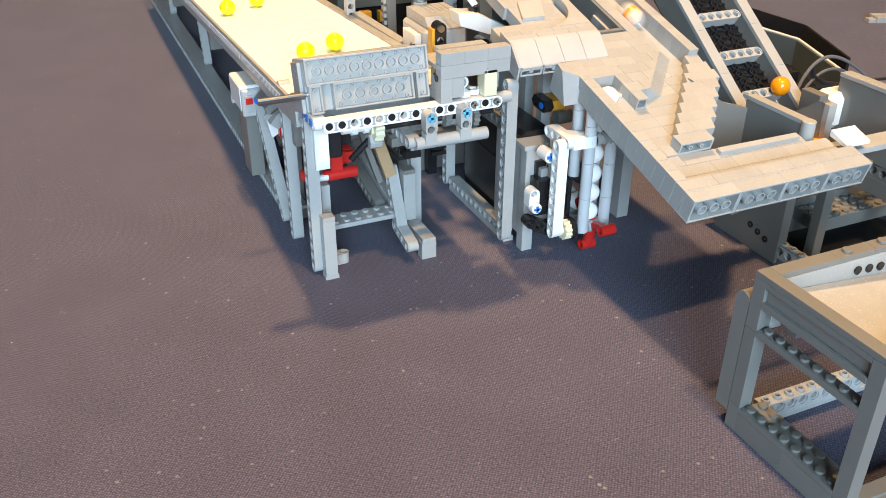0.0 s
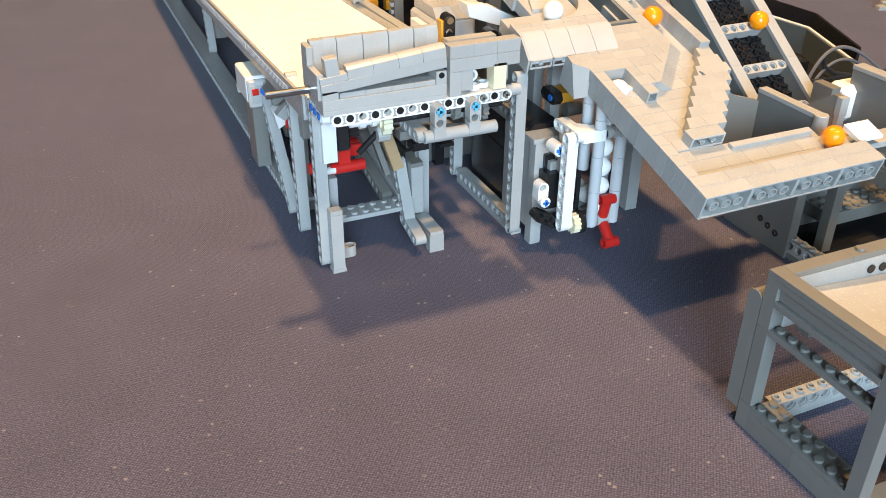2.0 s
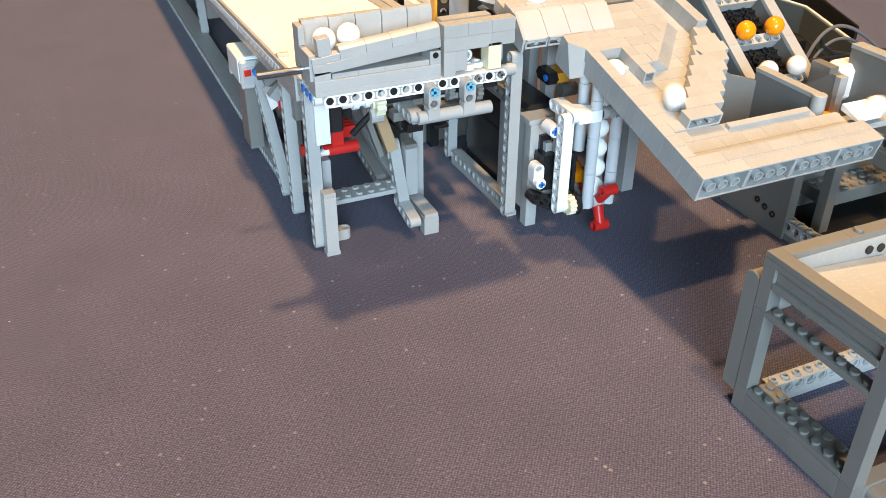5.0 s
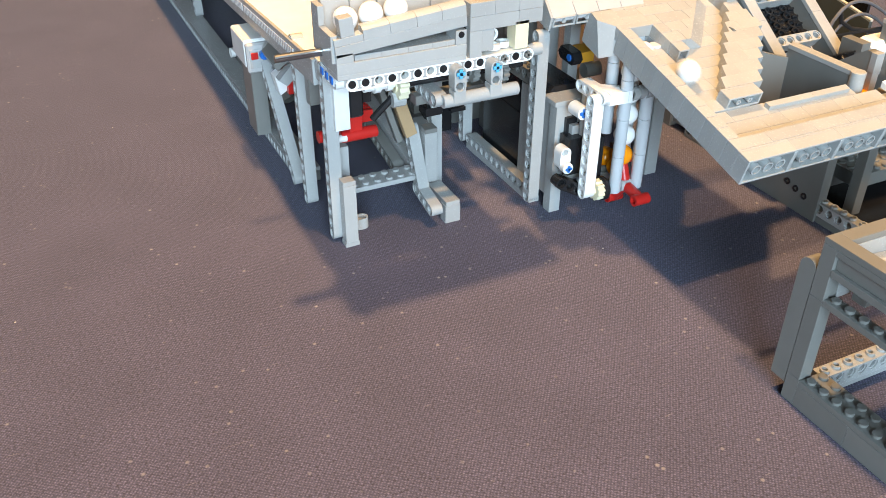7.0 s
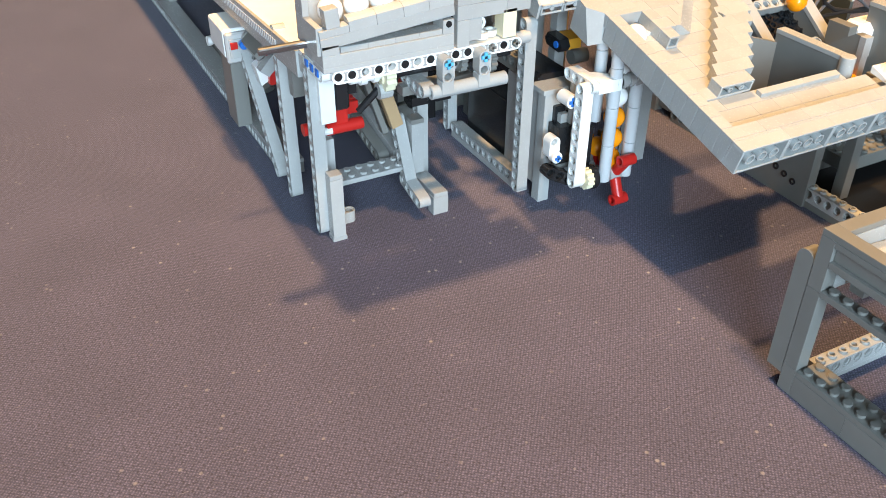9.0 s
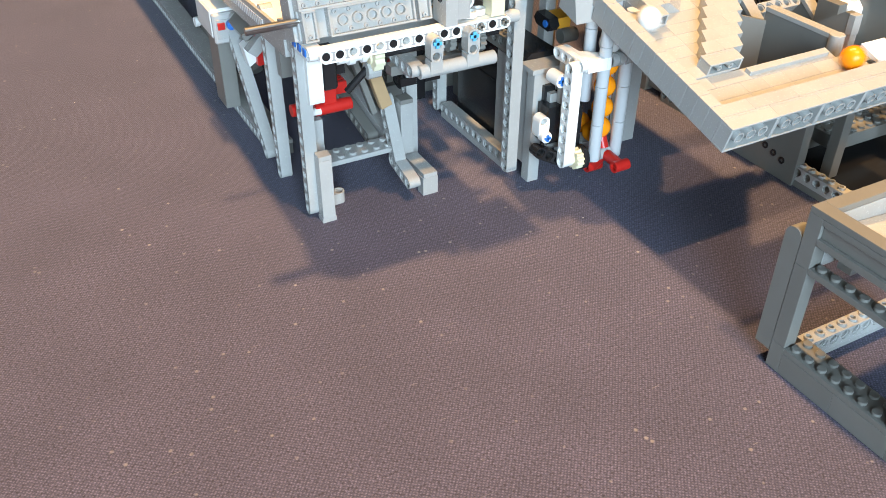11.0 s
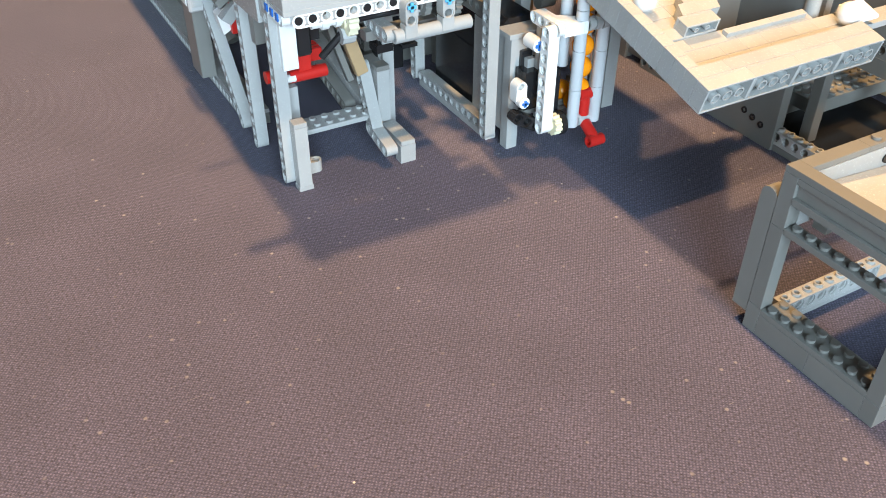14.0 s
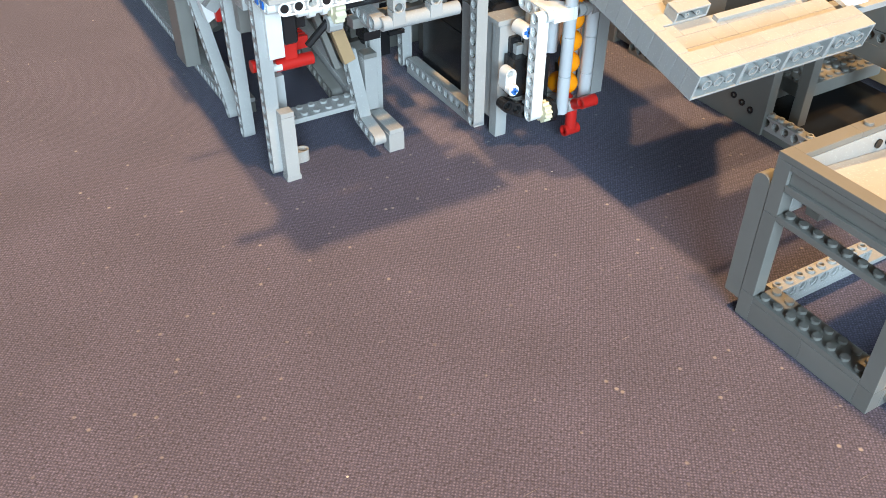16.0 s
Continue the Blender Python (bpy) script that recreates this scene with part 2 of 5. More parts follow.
            for i in range(k):
                i2 = (i + 1) % k
                u0, u1 = out[i][0], out[i2][0]
                inner = abs(abs(u0) - S / 2) < 1e-6 and abs(u0 - u1) < 1e-6 and ((u0 > 0 and j < n - 1) or (u0 < 0 and j > 0))
                if not inner:
                    faces.append([i, i2, 7 * k + i2, 7 * k + i])
            self.add(verts, faces, m)
        return self

    def stud(self, x, y, z, axis="z", h=1.7, r=2.4, m=None):
        return self.cyl((x, y, z), axis, r, h, 14, c=0.2, m=m)

    def ball(self, p, r, n=20):
        verts, faces = [(p[0], p[1], p[2] + r)], []
        rows = n // 2
        for j in range(1, rows):
            for i in range(n):
                a, b = math.pi * j / rows, 2 * math.pi * i / n
                verts.append((p[0] + r * math.sin(a) * math.cos(b), p[1] + r * math.sin(a) * math.sin(b), p[2] + r * math.cos(a)))
        verts.append((p[0], p[1], p[2] - r))
        for i in range(n):
            i2 = (i + 1) % n
            faces.append([0, 1 + i, 1 + i2])
            for j in range(rows - 2):
                a = 1 + j * n
                faces.append([a + i, a + n + i, a + n + i2, a + i2])
            faces.append([len(verts) - 1, 1 + (rows - 2) * n + i2, 1 + (rows - 2) * n + i])
        return self.add(verts, faces)

    def pipe(self, points, r, n=8):
        """A round bar through points."""
        pts = [Vector(p) for p in points]
        rings = []
        for i, p in enumerate(pts):
            d = (pts[min(i + 1, len(pts) - 1)] - pts[max(i - 1, 0)]).normalized()
            s = d.orthogonal().normalized() if i == 0 else (side - d * side.dot(d)).normalized()
            side = s
            o = d.cross(s)
            rings.append([p + r * (math.cos(2 * math.pi * k / n) * s + math.sin(2 * math.pi * k / n) * o) for k in range(n)])
        verts = [q for ring in rings for q in ring]
        faces = [[j * n + i, j * n + (i + 1) % n, (j + 1) * n + (i + 1) % n, (j + 1) * n + i] for j in range(len(pts) - 1) for i in range(n)]
        faces += [list(range(n))[::-1], [(len(pts) - 1) * n + i for i in range(n)]]
        return self.add(verts, faces)

    def mesh(self, name, mat, smooth=True, weld=False):
        data = bpy.data.meshes.new(name)
        data.from_pydata([(x / 1000, y / 1000, z / 1000) for x, y, z in self.v], [], self.f)
        bm = bmesh.new()
        bm.from_mesh(data)
        if weld or self.weld:
            bmesh.ops.remove_doubles(bm, verts=bm.verts, dist=1e-6)
        bmesh.ops.recalc_face_normals(bm, faces=bm.faces)
        bm.to_mesh(data)
        bm.free()
        data.materials.append(mat)
        if smooth:
            data.polygons.foreach_set("use_smooth", [True] * len(data.polygons))
            data.set_sharp_from_angle(angle=radians(35))
        return data


def mm(x, y, z, rx=0, ry=0, rz=0):
    """A placing matrix in millimetres."""
    return pose(x, y, z, rx, ry, rz)


def part(name, b, mat, parent=None, label="", m=None):
    """One mesh object under a thing or a part; m places it in millimetres."""
    ob = new(name, b.mesh(name, mat) if isinstance(b, Build) else b)
    ob.parent = parent
    if m is not None:
        ob.matrix_basis = Matrix.LocRotScale(m.translation / 1000, m.to_quaternion(), None)
    if label:
        tagged(ob, label)
    return ob


def thing(name, label, category, m=None, group=""):
    """An Empty at a thing's base."""
    ob = new(name)
    ob.empty_display_size = 0.01
    if m is not None:
        ob.matrix_basis = Matrix.LocRotScale(m.translation / 1000, m.to_quaternion(), None)
    return tagged(ob, label, category, group)


SHARED = {}


def shared(key, make, mat):
    """One mesh for alike pieces."""
    if key not in SHARED:
        SHARED[key] = make().mesh(key[0] if isinstance(key, tuple) else key, mat)
    return SHARED[key]


UP = pose(0, 0, 0, 0, -90, 0)  # local x of a beam turned upwards


def arm_mesh(n, mat):
    return shared(("beam", n, mat.name), lambda: Build().arm(n, None), mat)


def beam(n, mat, parent, m, name="beam", label=""):
    return part(name, arm_mesh(n, mat), mat, parent, label, m)


# ---- the setting ----
ground = part("ground", Build().add([(-3000, -3000, 0), (4000, -3000, 0), (4000, 4000, 0), (-3000, 4000, 0)], [[0, 1, 2, 3]]), CARPET)
tagged(ground, "dark blue woven cloth, dusty and lint-flecked, under the machine", "carpet", kind="structure")


def hall():
    """Unseen plain walls and a ceiling, added to close the place and bounce light."""
    for name, b in (
        ("wall_north", Build().box(-3100, 4000, -5, 4100, 4100, 3000)),
        ("wall_east", Build().box(4000, -3000, -5, 4100, 4000, 3000)),
        ("wall_west", Build().box(-3100, -3000, -5, -3000, 4000, 3000)),
        ("wall_south", Build().box(-3100, -3100, -5, 4100, -3000, 3000)),
        ("ceiling", Build().box(-3100, -3100, 3000, 4100, 4100, 3100)),
    ):
        tagged(part(name, b, ENCLOSURE), "plain grey unseen surface added to close the scene", "ceiling" if name == "ceiling" else "wall", kind="structure")


hall()


def brick(x0, y0, z0, x1, y1, z1, mat, parent, name="brick", m=None, label="", gap=0.03, c=0.16):
    """One brick as a piece of its own; alike sizes share a mesh. m: a turn about the brick's first corner."""
    x0, y0, z0, x1, y1, z1 = x0 + gap, y0 + gap, z0 + gap, x1 - gap, y1 - gap, z1 - gap
    size = tuple(round(v, 1) for v in (x1 - x0, y1 - y0, z1 - z0))
    data = shared((name, size, mat.name, c), lambda: Build().box(0, 0, 0, *size, c=c), mat)
    return part(name, data, mat, parent, label, (m or Matrix()) @ Matrix.Translation((x0, y0, z0)))


def row(x0, x1, cuts, y0, y1, z0, z1, mat, parent, name="brick", m=None):
    """Bricks side by side along x, cut at the given places."""
    at = [x0] + [c for c in cuts if x0 + 1 < c < x1 - 1] + [x1]
    return [brick(a, y0, z0, b, y1, z1, mat, parent, name, m) for a, b in zip(at, at[1:])]


def shell(x0, y0, x1, y1, z0, z1, mat, parent, name="brick", m=None, label="", recess=None):
    """A brick or plate that shows its hollow underside, with walls, tubes and pegs; recess: how deep the hollow is."""
    b = Build()
    w = 1.3
    deep = z1 - z0 - 1.6 if recess is None else recess
    top = z0 + deep
    b.box(x0, y0, top, x1, y1, z1)
    b.box(x0, y0, z0, x1, y0 + w, top + 0.1).box(x0, y1 - w, z0, x1, y1, top + 0.1)
    b.box(x0, y0 + w, z0, x0 + w, y1 - w, top + 0.1).box(x1 - w, y0 + w, z0, x1, y1 - w, top + 0.1)
    nx, ny = round((x1 - x0) / S), round((y1 - y0) / S)
    dx = (x1 - x0) / nx
    peg = 1.5 if recess is None else deep * 0.55
    if ny >= 2:
        for i in range(1, nx):
            b.cyl((x0 + i * dx, (y0 + y1) / 2, z0 + 0.1), "z", 3.25, deep, 18, hole=2.4)
        for i in range(nx):
            for y in (y0 + w + 1.5, y1 - w - 1.5):
                b.cyl((x0 + (i + 0.5) * dx, y, top - peg), "z", 1.35, peg + 0.1, 12, hole=0.7)
    else:
        for i in range(1, nx):
            b.cyl((x0 + i * dx, (y0 + y1) / 2, z0 + 0.2), "z", 1.6, deep, 12, hole=0.8)
        for i in range(nx):
            b.cyl((x0 + (i + 0.5) * dx, (y0 + y1) / 2, top - peg), "z", 1.3, peg + 0.1, 10)
    return part(name, b, mat, parent, label, m)


def studded(x0, y0, x1, y1, z0, z1, mat, parent, name="plate", label="", m=None, studs=True):
    """A plate or brick with its knobs."""
    b = Build().box(x0, y0, z0, x1, y1, z1)
    nx, ny = max(1, round((x1 - x0) / S)), max(1, round((y1 - y0) / S))
    for i in range(nx):
        for j in range(ny):
            b.stud(x0 + (i + 0.5) * (x1 - x0) / nx, y0 + (j + 0.5) * (y1 - y0) / ny, z1 - 0.1)
    return part(name, b, mat, parent, label, m)


def holed(n, mat, parent, m, name="holed_brick", label=""):
    """A knobbed brick with holes through it: local x along it, the holes along local y, knobs up."""

    def make():
        b = Build()
        for j in range(n):
            cx, k, hz = j * S + S / 2, 16, 5.6
            ts = [2 * math.pi * i / k for i in range(k)]
            out = []
            for t in ts:
                cs, sn = math.cos(t), math.sin(t)
                if abs(abs(cs) - abs(sn)) < 1e-6:
                    out.append((cx + math.copysign(4, cs), hz + (4.0 if sn > 0 else -5.6)))
                    continue
                f = min(4 / max(abs(cs), 1e-9), (4.0 if sn > 0 else 5.6) / max(abs(sn), 1e-9))
                out.append((cx + cs * f, hz + sn * f))
            verts = [(u, -3.9, w) for u, w in out]
            for rad, y in ((3.1, -3.9), (3.1, -3.0), (2.4, -3.0), (2.4, 3.0), (3.1, 3.0), (3.1, 3.9)):
                verts += [(cx + rad * math.cos(t), y, hz + rad * math.sin(t)) for t in ts]
            verts += [(u, 3.9, w) for u, w in out]
            faces = [[a * k + (i + 1) % k, a * k + i, (a + 1) * k + i, (a + 1) * k + (i + 1) % k] for a in range(7) for i in range(k)]
            for i in range(k):
                i2 = (i + 1) % k
                u0, u1 = out[i][0] - cx, out[i2][0] - cx
                inner = abs(u0 - u1) < 1e-6 and abs(abs(u0) - 4) < 1e-6 and ((u0 > 0 and j < n - 1) or (u0 < 0 and j > 0))
                if not inner:
                    faces.append([i, i2, 7 * k + i2, 7 * k + i])
            b.add(verts, faces)
            b.cyl((cx, 0, 9.5), "z", 2.4, 1.8, 14, hole=1.5)
        b.weld = True
        return b

    return part(name, shared((name, n, mat.name), make, mat), mat, parent, label, m)


def cross(p, axis, r, parent, mat=AZURE, name="axle_end", m=None):
    """The cross-shaped end of an axle."""
    b = Build()
    a = AX[axis]
    for u, w in ((r, r * 0.36), (r * 0.36, r)):
        lo, hi = list(p), list(p)
        lo[(a + 1) % 3] -= u
        hi[(a + 1) % 3] += u
        lo[(a + 2) % 3] -= w
        hi[(a + 2) % 3] += w
        lo[a] -= 0.6
        hi[a] += 0.6
        b.box(*lo, *hi, c=0.1)
    return part(name, b, mat, parent, "", m)


def gear(p, axis, r, width, teeth, mat, parent, name="gear", m=None):
    """A toothed wheel."""
    b = Build()
    a = AX[axis]
    outline = []
    for i in range(teeth):
        for f, q in ((0.0, 0.84), (0.3, 1.0), (0.6, 1.0), (0.85, 0.84)):
            t = 2 * math.pi * (i + f) / teeth
            outline.append((p[(a + 1) % 3] + r * q * math.cos(t), p[(a + 2) % 3] + r * q * math.sin(t)))
    b.prism(outline, axis, p[a], p[a] + width)
    q = list(p)
    q[a] -= 1.2
    b.cyl(q, axis, r * 0.45, width + 2.4, 14, hole=r * 0.25)
    return part(name, b, mat, parent, "", m)


# ---- the frame that carries the tipping tray ----
XB = pose(0, 0, 0)  # beam along x, holes along y
UPX = pose(0, 0, 0, 0, -90, 0) @ pose(0, 0, 0, 90, 0, 0)  # beam upright, holes along x
UPY = pose(0, 0, 0, 0, -90, 0)  # beam upright, holes along y
BACKX = pose(0, 0, 0, 0, 0, 90)  # beam along y, holes along x


def at(x, y, z, turn=None, rx=0):
    m = Matrix.Translation((x, y, z))
    if rx:
        m = m @ pose(0, 0, 0, rx)
    return m @ turn if turn else m


def tray_frame():
    f = thing("tray_stand", "light grey plastic beam frame carrying the tipping tray", "machine frame")
    # left side
    beam(15, GREY, f, at(-6.2, 12, 6, UPX), "post")
    row(-5, 4.5, [], 0.2, 8, 0, 3.2, GREY, f, "foot")
    brick(-4.6, 0, 3.2, 3.8, 7.8, 44, GREY, f, "column")
    brick(-4.6, 0, 44, 3.8, 7.8, 47.2, GREY, f, "column_cap")
    beam(3, GREY, f, at(-2, 20, 4.4) @ pose(0, 0, 0, 90), "foot_beam")
    brick(2, 22, 0, 8, 30, 60, GREY, f, "column")
    # base plate
    studded(8, 24, 58, 40, 24, 27.4, GREY, f, "base_plate", "light grey knobbed plate")
    # right leg: bent beam, columns and foot
    beam(6, GREY, f, at(57, 19, 20, pose(0, 0, 0, 0, -90, 0) @ pose(0, 0, 0, 90, 0, 0), -25) , "leg_beam")
    beam(4, GREY, f, at(57, 22, 19, pose(0, 0, 0, 0, 0, -90), 12), "leg_beam")
    brick(65.5, 0, 0, 76.5, 8, 13, GREY, f, "foot")
    brick(66, 0, 13, 76, 30, 16.2, GREY, f, "foot_cap")
    brick(66, 8, 6, 76, 30, 13, GREY, f, "foot_bar")
    brick(62, 24, 20, 71, 33, 56, GREY, f, "column")
    brick(62, 24, 56, 71, 33, 59.2, DARK, f, "column_cap")
    beam(11, GREY, f, at(78, 44, 8, UPX), "post")
    brick(70, 40, 60, 82, 52, 66, BLACK, f, "joint")
    # long beams running back along the cloth
    beam(15, DARK, f, Matrix.Translation((52, 50, 24)) @ pose(0, 0, 0, 11) @ BACKX, "base_beam")
    brick(0, 0, 0, 8, 140, 8, GREY, f, "base_bar", Matrix.Translation((57, 44, 22)) @ pose(0, 0, 0, 11))
    brick(0, 0, 0, 8, 96, 6, DARK, f, "base_bar", Matrix.Translation((65, 60, 22)) @ pose(0, 0, 0, 11))
    brick(60, 160, 16, 70, 300, 26, DARK, f, "base_bar")
    part("strut", Build().box(-4, -3, 0, 4, 3, 62), TAN, f, "tan slanted strut", at(55, 32, 54) @ pose(0, 0, 0, -6, -16, 0))
    part("strut", Build().box(-2, -3, 0, 2, 3, 66), DARK, f, "", at(49, 38, 48) @ pose(0, 0, 0, -6, -16, 0))
    # front cross beam with lugs
    front = beam(15, WHITE, f, at(-1.5, -15, 117.5), "front_beam", "white beam with round holes")
    beam(5, WHITE, f, at(-5.8, -11, 117.5, BACKX), "side_beam", "white beam with blue pins")
    for j in range(3):
        part("pin", Build().box(-10.6, -10 + j * 8, 115.8, -9.6, -6 + j * 8, 120), BLUE, f, "blue pin")
    for x in (3, 22, 38.5, 94.5, 110.5):
        if x > 90:
            cross((x, -19.2, 117.5), "y", 2.2, front, DARK, m=at(-1.5, -15, 117.5).inverted())
    for j in (0, 1, 3, 5, 7, 9, 10, 13):
        part("pin", Build().cyl((-1.5 + j * 8, -18.4, 117.5), "y", 2.3, 6, 14), BLACK, front, "black pin", at(-1.5, -15, 117.5).inverted())
    # thin proud bars whose grey paints the shade in the beam's moulded slots
    slots = Build()
    for j in range(14):
        slots.box(1.9 + j * 8, -19.05, 115.2, 3.1 + j * 8, -18.5, 119.8, c=0.05).box(1.2 + j * 8, -19.05, 119.4, 3.8 + j * 8, -18.5, 120.2, c=0.05).box(1.2 + j * 8, -19.05, 114.8, 3.8 + j * 8, -18.5, 115.6, c=0.05)
    part("slots", slots, GREY, front, "raised grey marks for the shaded slots between the holes", at(-1.5, -15, 117.5).inverted())
    for x in (61.4, 85.2):
        b = Build().arm(2, at(x, -23, 108.4) @ UPY).box(x - 3.9, -26.6, 98, x + 3.9, -19.4, 106)
        lug = part("lug", b, GREY, f, "light grey lug with a bright blue axle")
        cross((x, -27.2, 116.4), "y", 2.7, lug)
    part("sleeve", Build().cyl((52, -22, 99), "x", 4.1, 50, 20, hole=2.4, c=0.3), GREY, f)
    beam(4, GREY, f, at(52, -18, 99, BACKX), "side_arm")
    brick(48, 8, 88, 84, 14, 91, BLACK, f, "bar")
    brick(44, -2, 90, 92, 6, 96, DARK, f, "bar")
    part("connector", Build().cyl((112, -11, 117), "x", 3.9, 12, 18, c=0.3), GREY, f)
    gear((96, -8, 107), "x", 9, 4, 14, DARK, f)
    gear((78, -6, 108), "x", 7, 4, 12, DARK, f)
    part("axle", Build().cyl((30, -6, 107), "x", 2.0, 84, 10), BLACK, f)
    brick(68, -6, 103, 78, 4, 112, GREY, f, "joint")
    # drive under the beam
    brick(-5.4, 4, 80, 4, 14, 113, WHITE, f, "bracket", label="white bracket")
    brick(4.2, 5, 86, 13.4, 18, 112, BLACK, f, "drive_block", label="black block", c=1.2)
    brick(8, 20, 88, 24, 32, 104, BLACK, f, "drive_block")
    part("drive_shaft", Build().cyl((10, -4, 108), "x", 2.6, 26, 14), WHITE, f)
    part("collar", Build().cyl((16, -4, 108), "x", 4.0, 4, 16).cyl((24, -4, 108), "x", 4.0, 3, 16), WHITE, f)
    gear((30, -4, 106), "x", 8.5, 6, 10, CREAM, f)
    part("joint", Build().cyl((28, -2, 97), "x", 5, 8, 10), GREY, f)
    part("crank_rod", Build().pipe([(18, 4, 84), (27, 0, 95), (34, -2, 103)], 2.2, 8), BLACK, f)
    part("red_bar", Build().cyl((4, 24, 66), "x", 3.9, 24, 16, c=0.3).box(10, 22, 64, 18, 32, 84), RED, f, "red connector")
    part("red_bar", Build().cyl((-10, 26, 68), "x", 3.9, 10, 16), RED, f)
    part("pin", Build().cyl((-1, 22, 66), "x", 2.4, 8, 12), WHITE, f)
    b = Build()
    for j in range(5):
        b.box(16, 34 + j * 4, 68, 30, 36.5 + j * 4, 76)
    part("ribbed_block", b, RED, f)
    return f


tray_frame()


# ---- the tipping tray ----
PIVOT = (0.0, 3.0, 131.0)


def tipping_tray():
    t = thing("tipping_tray", "light grey brick trough that tips over backwards", "tray", mm(*PIVOT))
    o = Matrix.Translation([-v for v in PIVOT])
    shell(-10, -19, 69, -3, 121, 130.6, GREY, t, "base_brick", o, "light grey brick showing hollow underside", recess=2.9)
    shell(6, -3, 58, 13, 121, 127, GREY, t, "base_brick", o, recess=2.9)
    shell(-9, -3, -1, 14, 121, 127, GREY, t, "base_brick", o, recess=2.9)
    shell(60, -3, 68, 13, 121, 127, GREY, t, "base_brick", o, recess=2.9)
    brick(-10, -3, 127, 69, 13, 130.6, GREY, t, "floor_plate", o)
    row(1, 62, [17, 33, 48], -17.6, -9, 130.6, 133.8, GREY, t, "tile", o)
    part("floor_plate", Build().prism([(-18.6, 0), (5, 0), (5, 3), (-18.6, 3)], "x", 0, 79, o @ Matrix.Translation((-9.5, 0, 134)) @ pose(0, 0, 0, 0, -5, 0)), GREY, t)
    brick(-10, -19, 130.6, 0, 5, 136, GREY, t, "brick", o)
    brick(62, -18.8, 130.6, 69, -6, 139, GREY, t, "brick", o)
    part("pin", Build().cyl((65.5, -19.2, 136.4), "y", 1.9, 3, 12, m=o), BLACK, t)
    rail = o @ Matrix.Translation((-10, -19, 134)) @ pose(0, 0, 0, 0, -5.4, 0)
    brick(0, 0, 0, 79.6, 7, 6.2, GREY, t, "rail_brick", rail)
    row(0, 17, [], 0, 7, 6.2, 10.5, GREY, t, "rail_brick", rail)
    for a, c in ((17, 33), (33, 49), (49, 64.5), (64.5, 79.6)):
        b = Build().prism([(0, 6.2), (7, 6.2), (7, 13.6), (2.6, 13.6), (0, 12.0)], "x", a + 0.1, c - 0.1)
        part("rail_brick", b, GREY, t, "", rail)
    brick(4.5, 0.2, 10.5, 12.5, 7, 21, GREY, t, "stop_brick", rail)
    # back wall of upright wedges
    for i in range(10):
        x = -8 + i * 8.3
        deep = 1.6 if i % 2 else 0.0
        b = Build().prism([(7 + deep, 130.6), (13.5, 130.6), (13.5, 158.5), (8.5 + deep, 158.5), (7 + deep, 155.5)], "x", x + 0.08, x + 8.2)
        part("wedge", b, GREY, t, "", o)
    brick(-12, -17, 130.6, -8.2, 13.5, 146, GREY, t, "end_wall", o)
    brick(-12, 2, 146, -8.2, 13.5, 157, GREY, t, "end_wall", o)
    return t


tray = tipping_tray()


# ---- chute between platform and tray ----
def chute():
    c = thing("ball_chute", "light grey brick chute leading balls to the tray", "chute")
    row(71, 119, [87, 103], -19, -10.6, 145.4, 153.4, GREY, c)
    row(71, 119, [103], -19, -10.6, 137, 145.4, GREY, c)
    row(71, 119, [91], -10.6, 14, 141, 144.2, GREY, c, "floor_tile")
    row(84, 119, [103], 14, 22, 141, 146, GREY, c)
    brick(71, -19, 121.2, 79, -3, 137, GREY, c, "column")
    brick(79, -18.6, 124, 87, -3, 137, GREY, c, "column")
    part("pin", Build().cyl((70.6, -12, 136), "x", 2.4, 3, 14), BLACK, c)
    brick(101, -19, 122, 110, -9, 139, CREAM, c, "cream_brick", label="cream brick")
    part("knob", Build().cyl((105.5, -14, 139), "z", 2.4, 2, 12, hole=1.4), CREAM, c)
    part("round_plate", Build().cyl((90, -13, 122.5), "z", 4, 3.4, 16, hole=2.4).cyl((97, -11, 122.5), "z", 4, 3.4, 16, hole=2.4), WHITE, c)
    part("ring", Build().cyl((89, -12.5, 131), "y", 4, 6, 16, hole=2.4), WHITE, c)
    brick(109, -6, 122, 118, 8, 137, GREY, c, "brick")
    return c


chute()


# ---- sloping table ----
SLOPE = 3.2


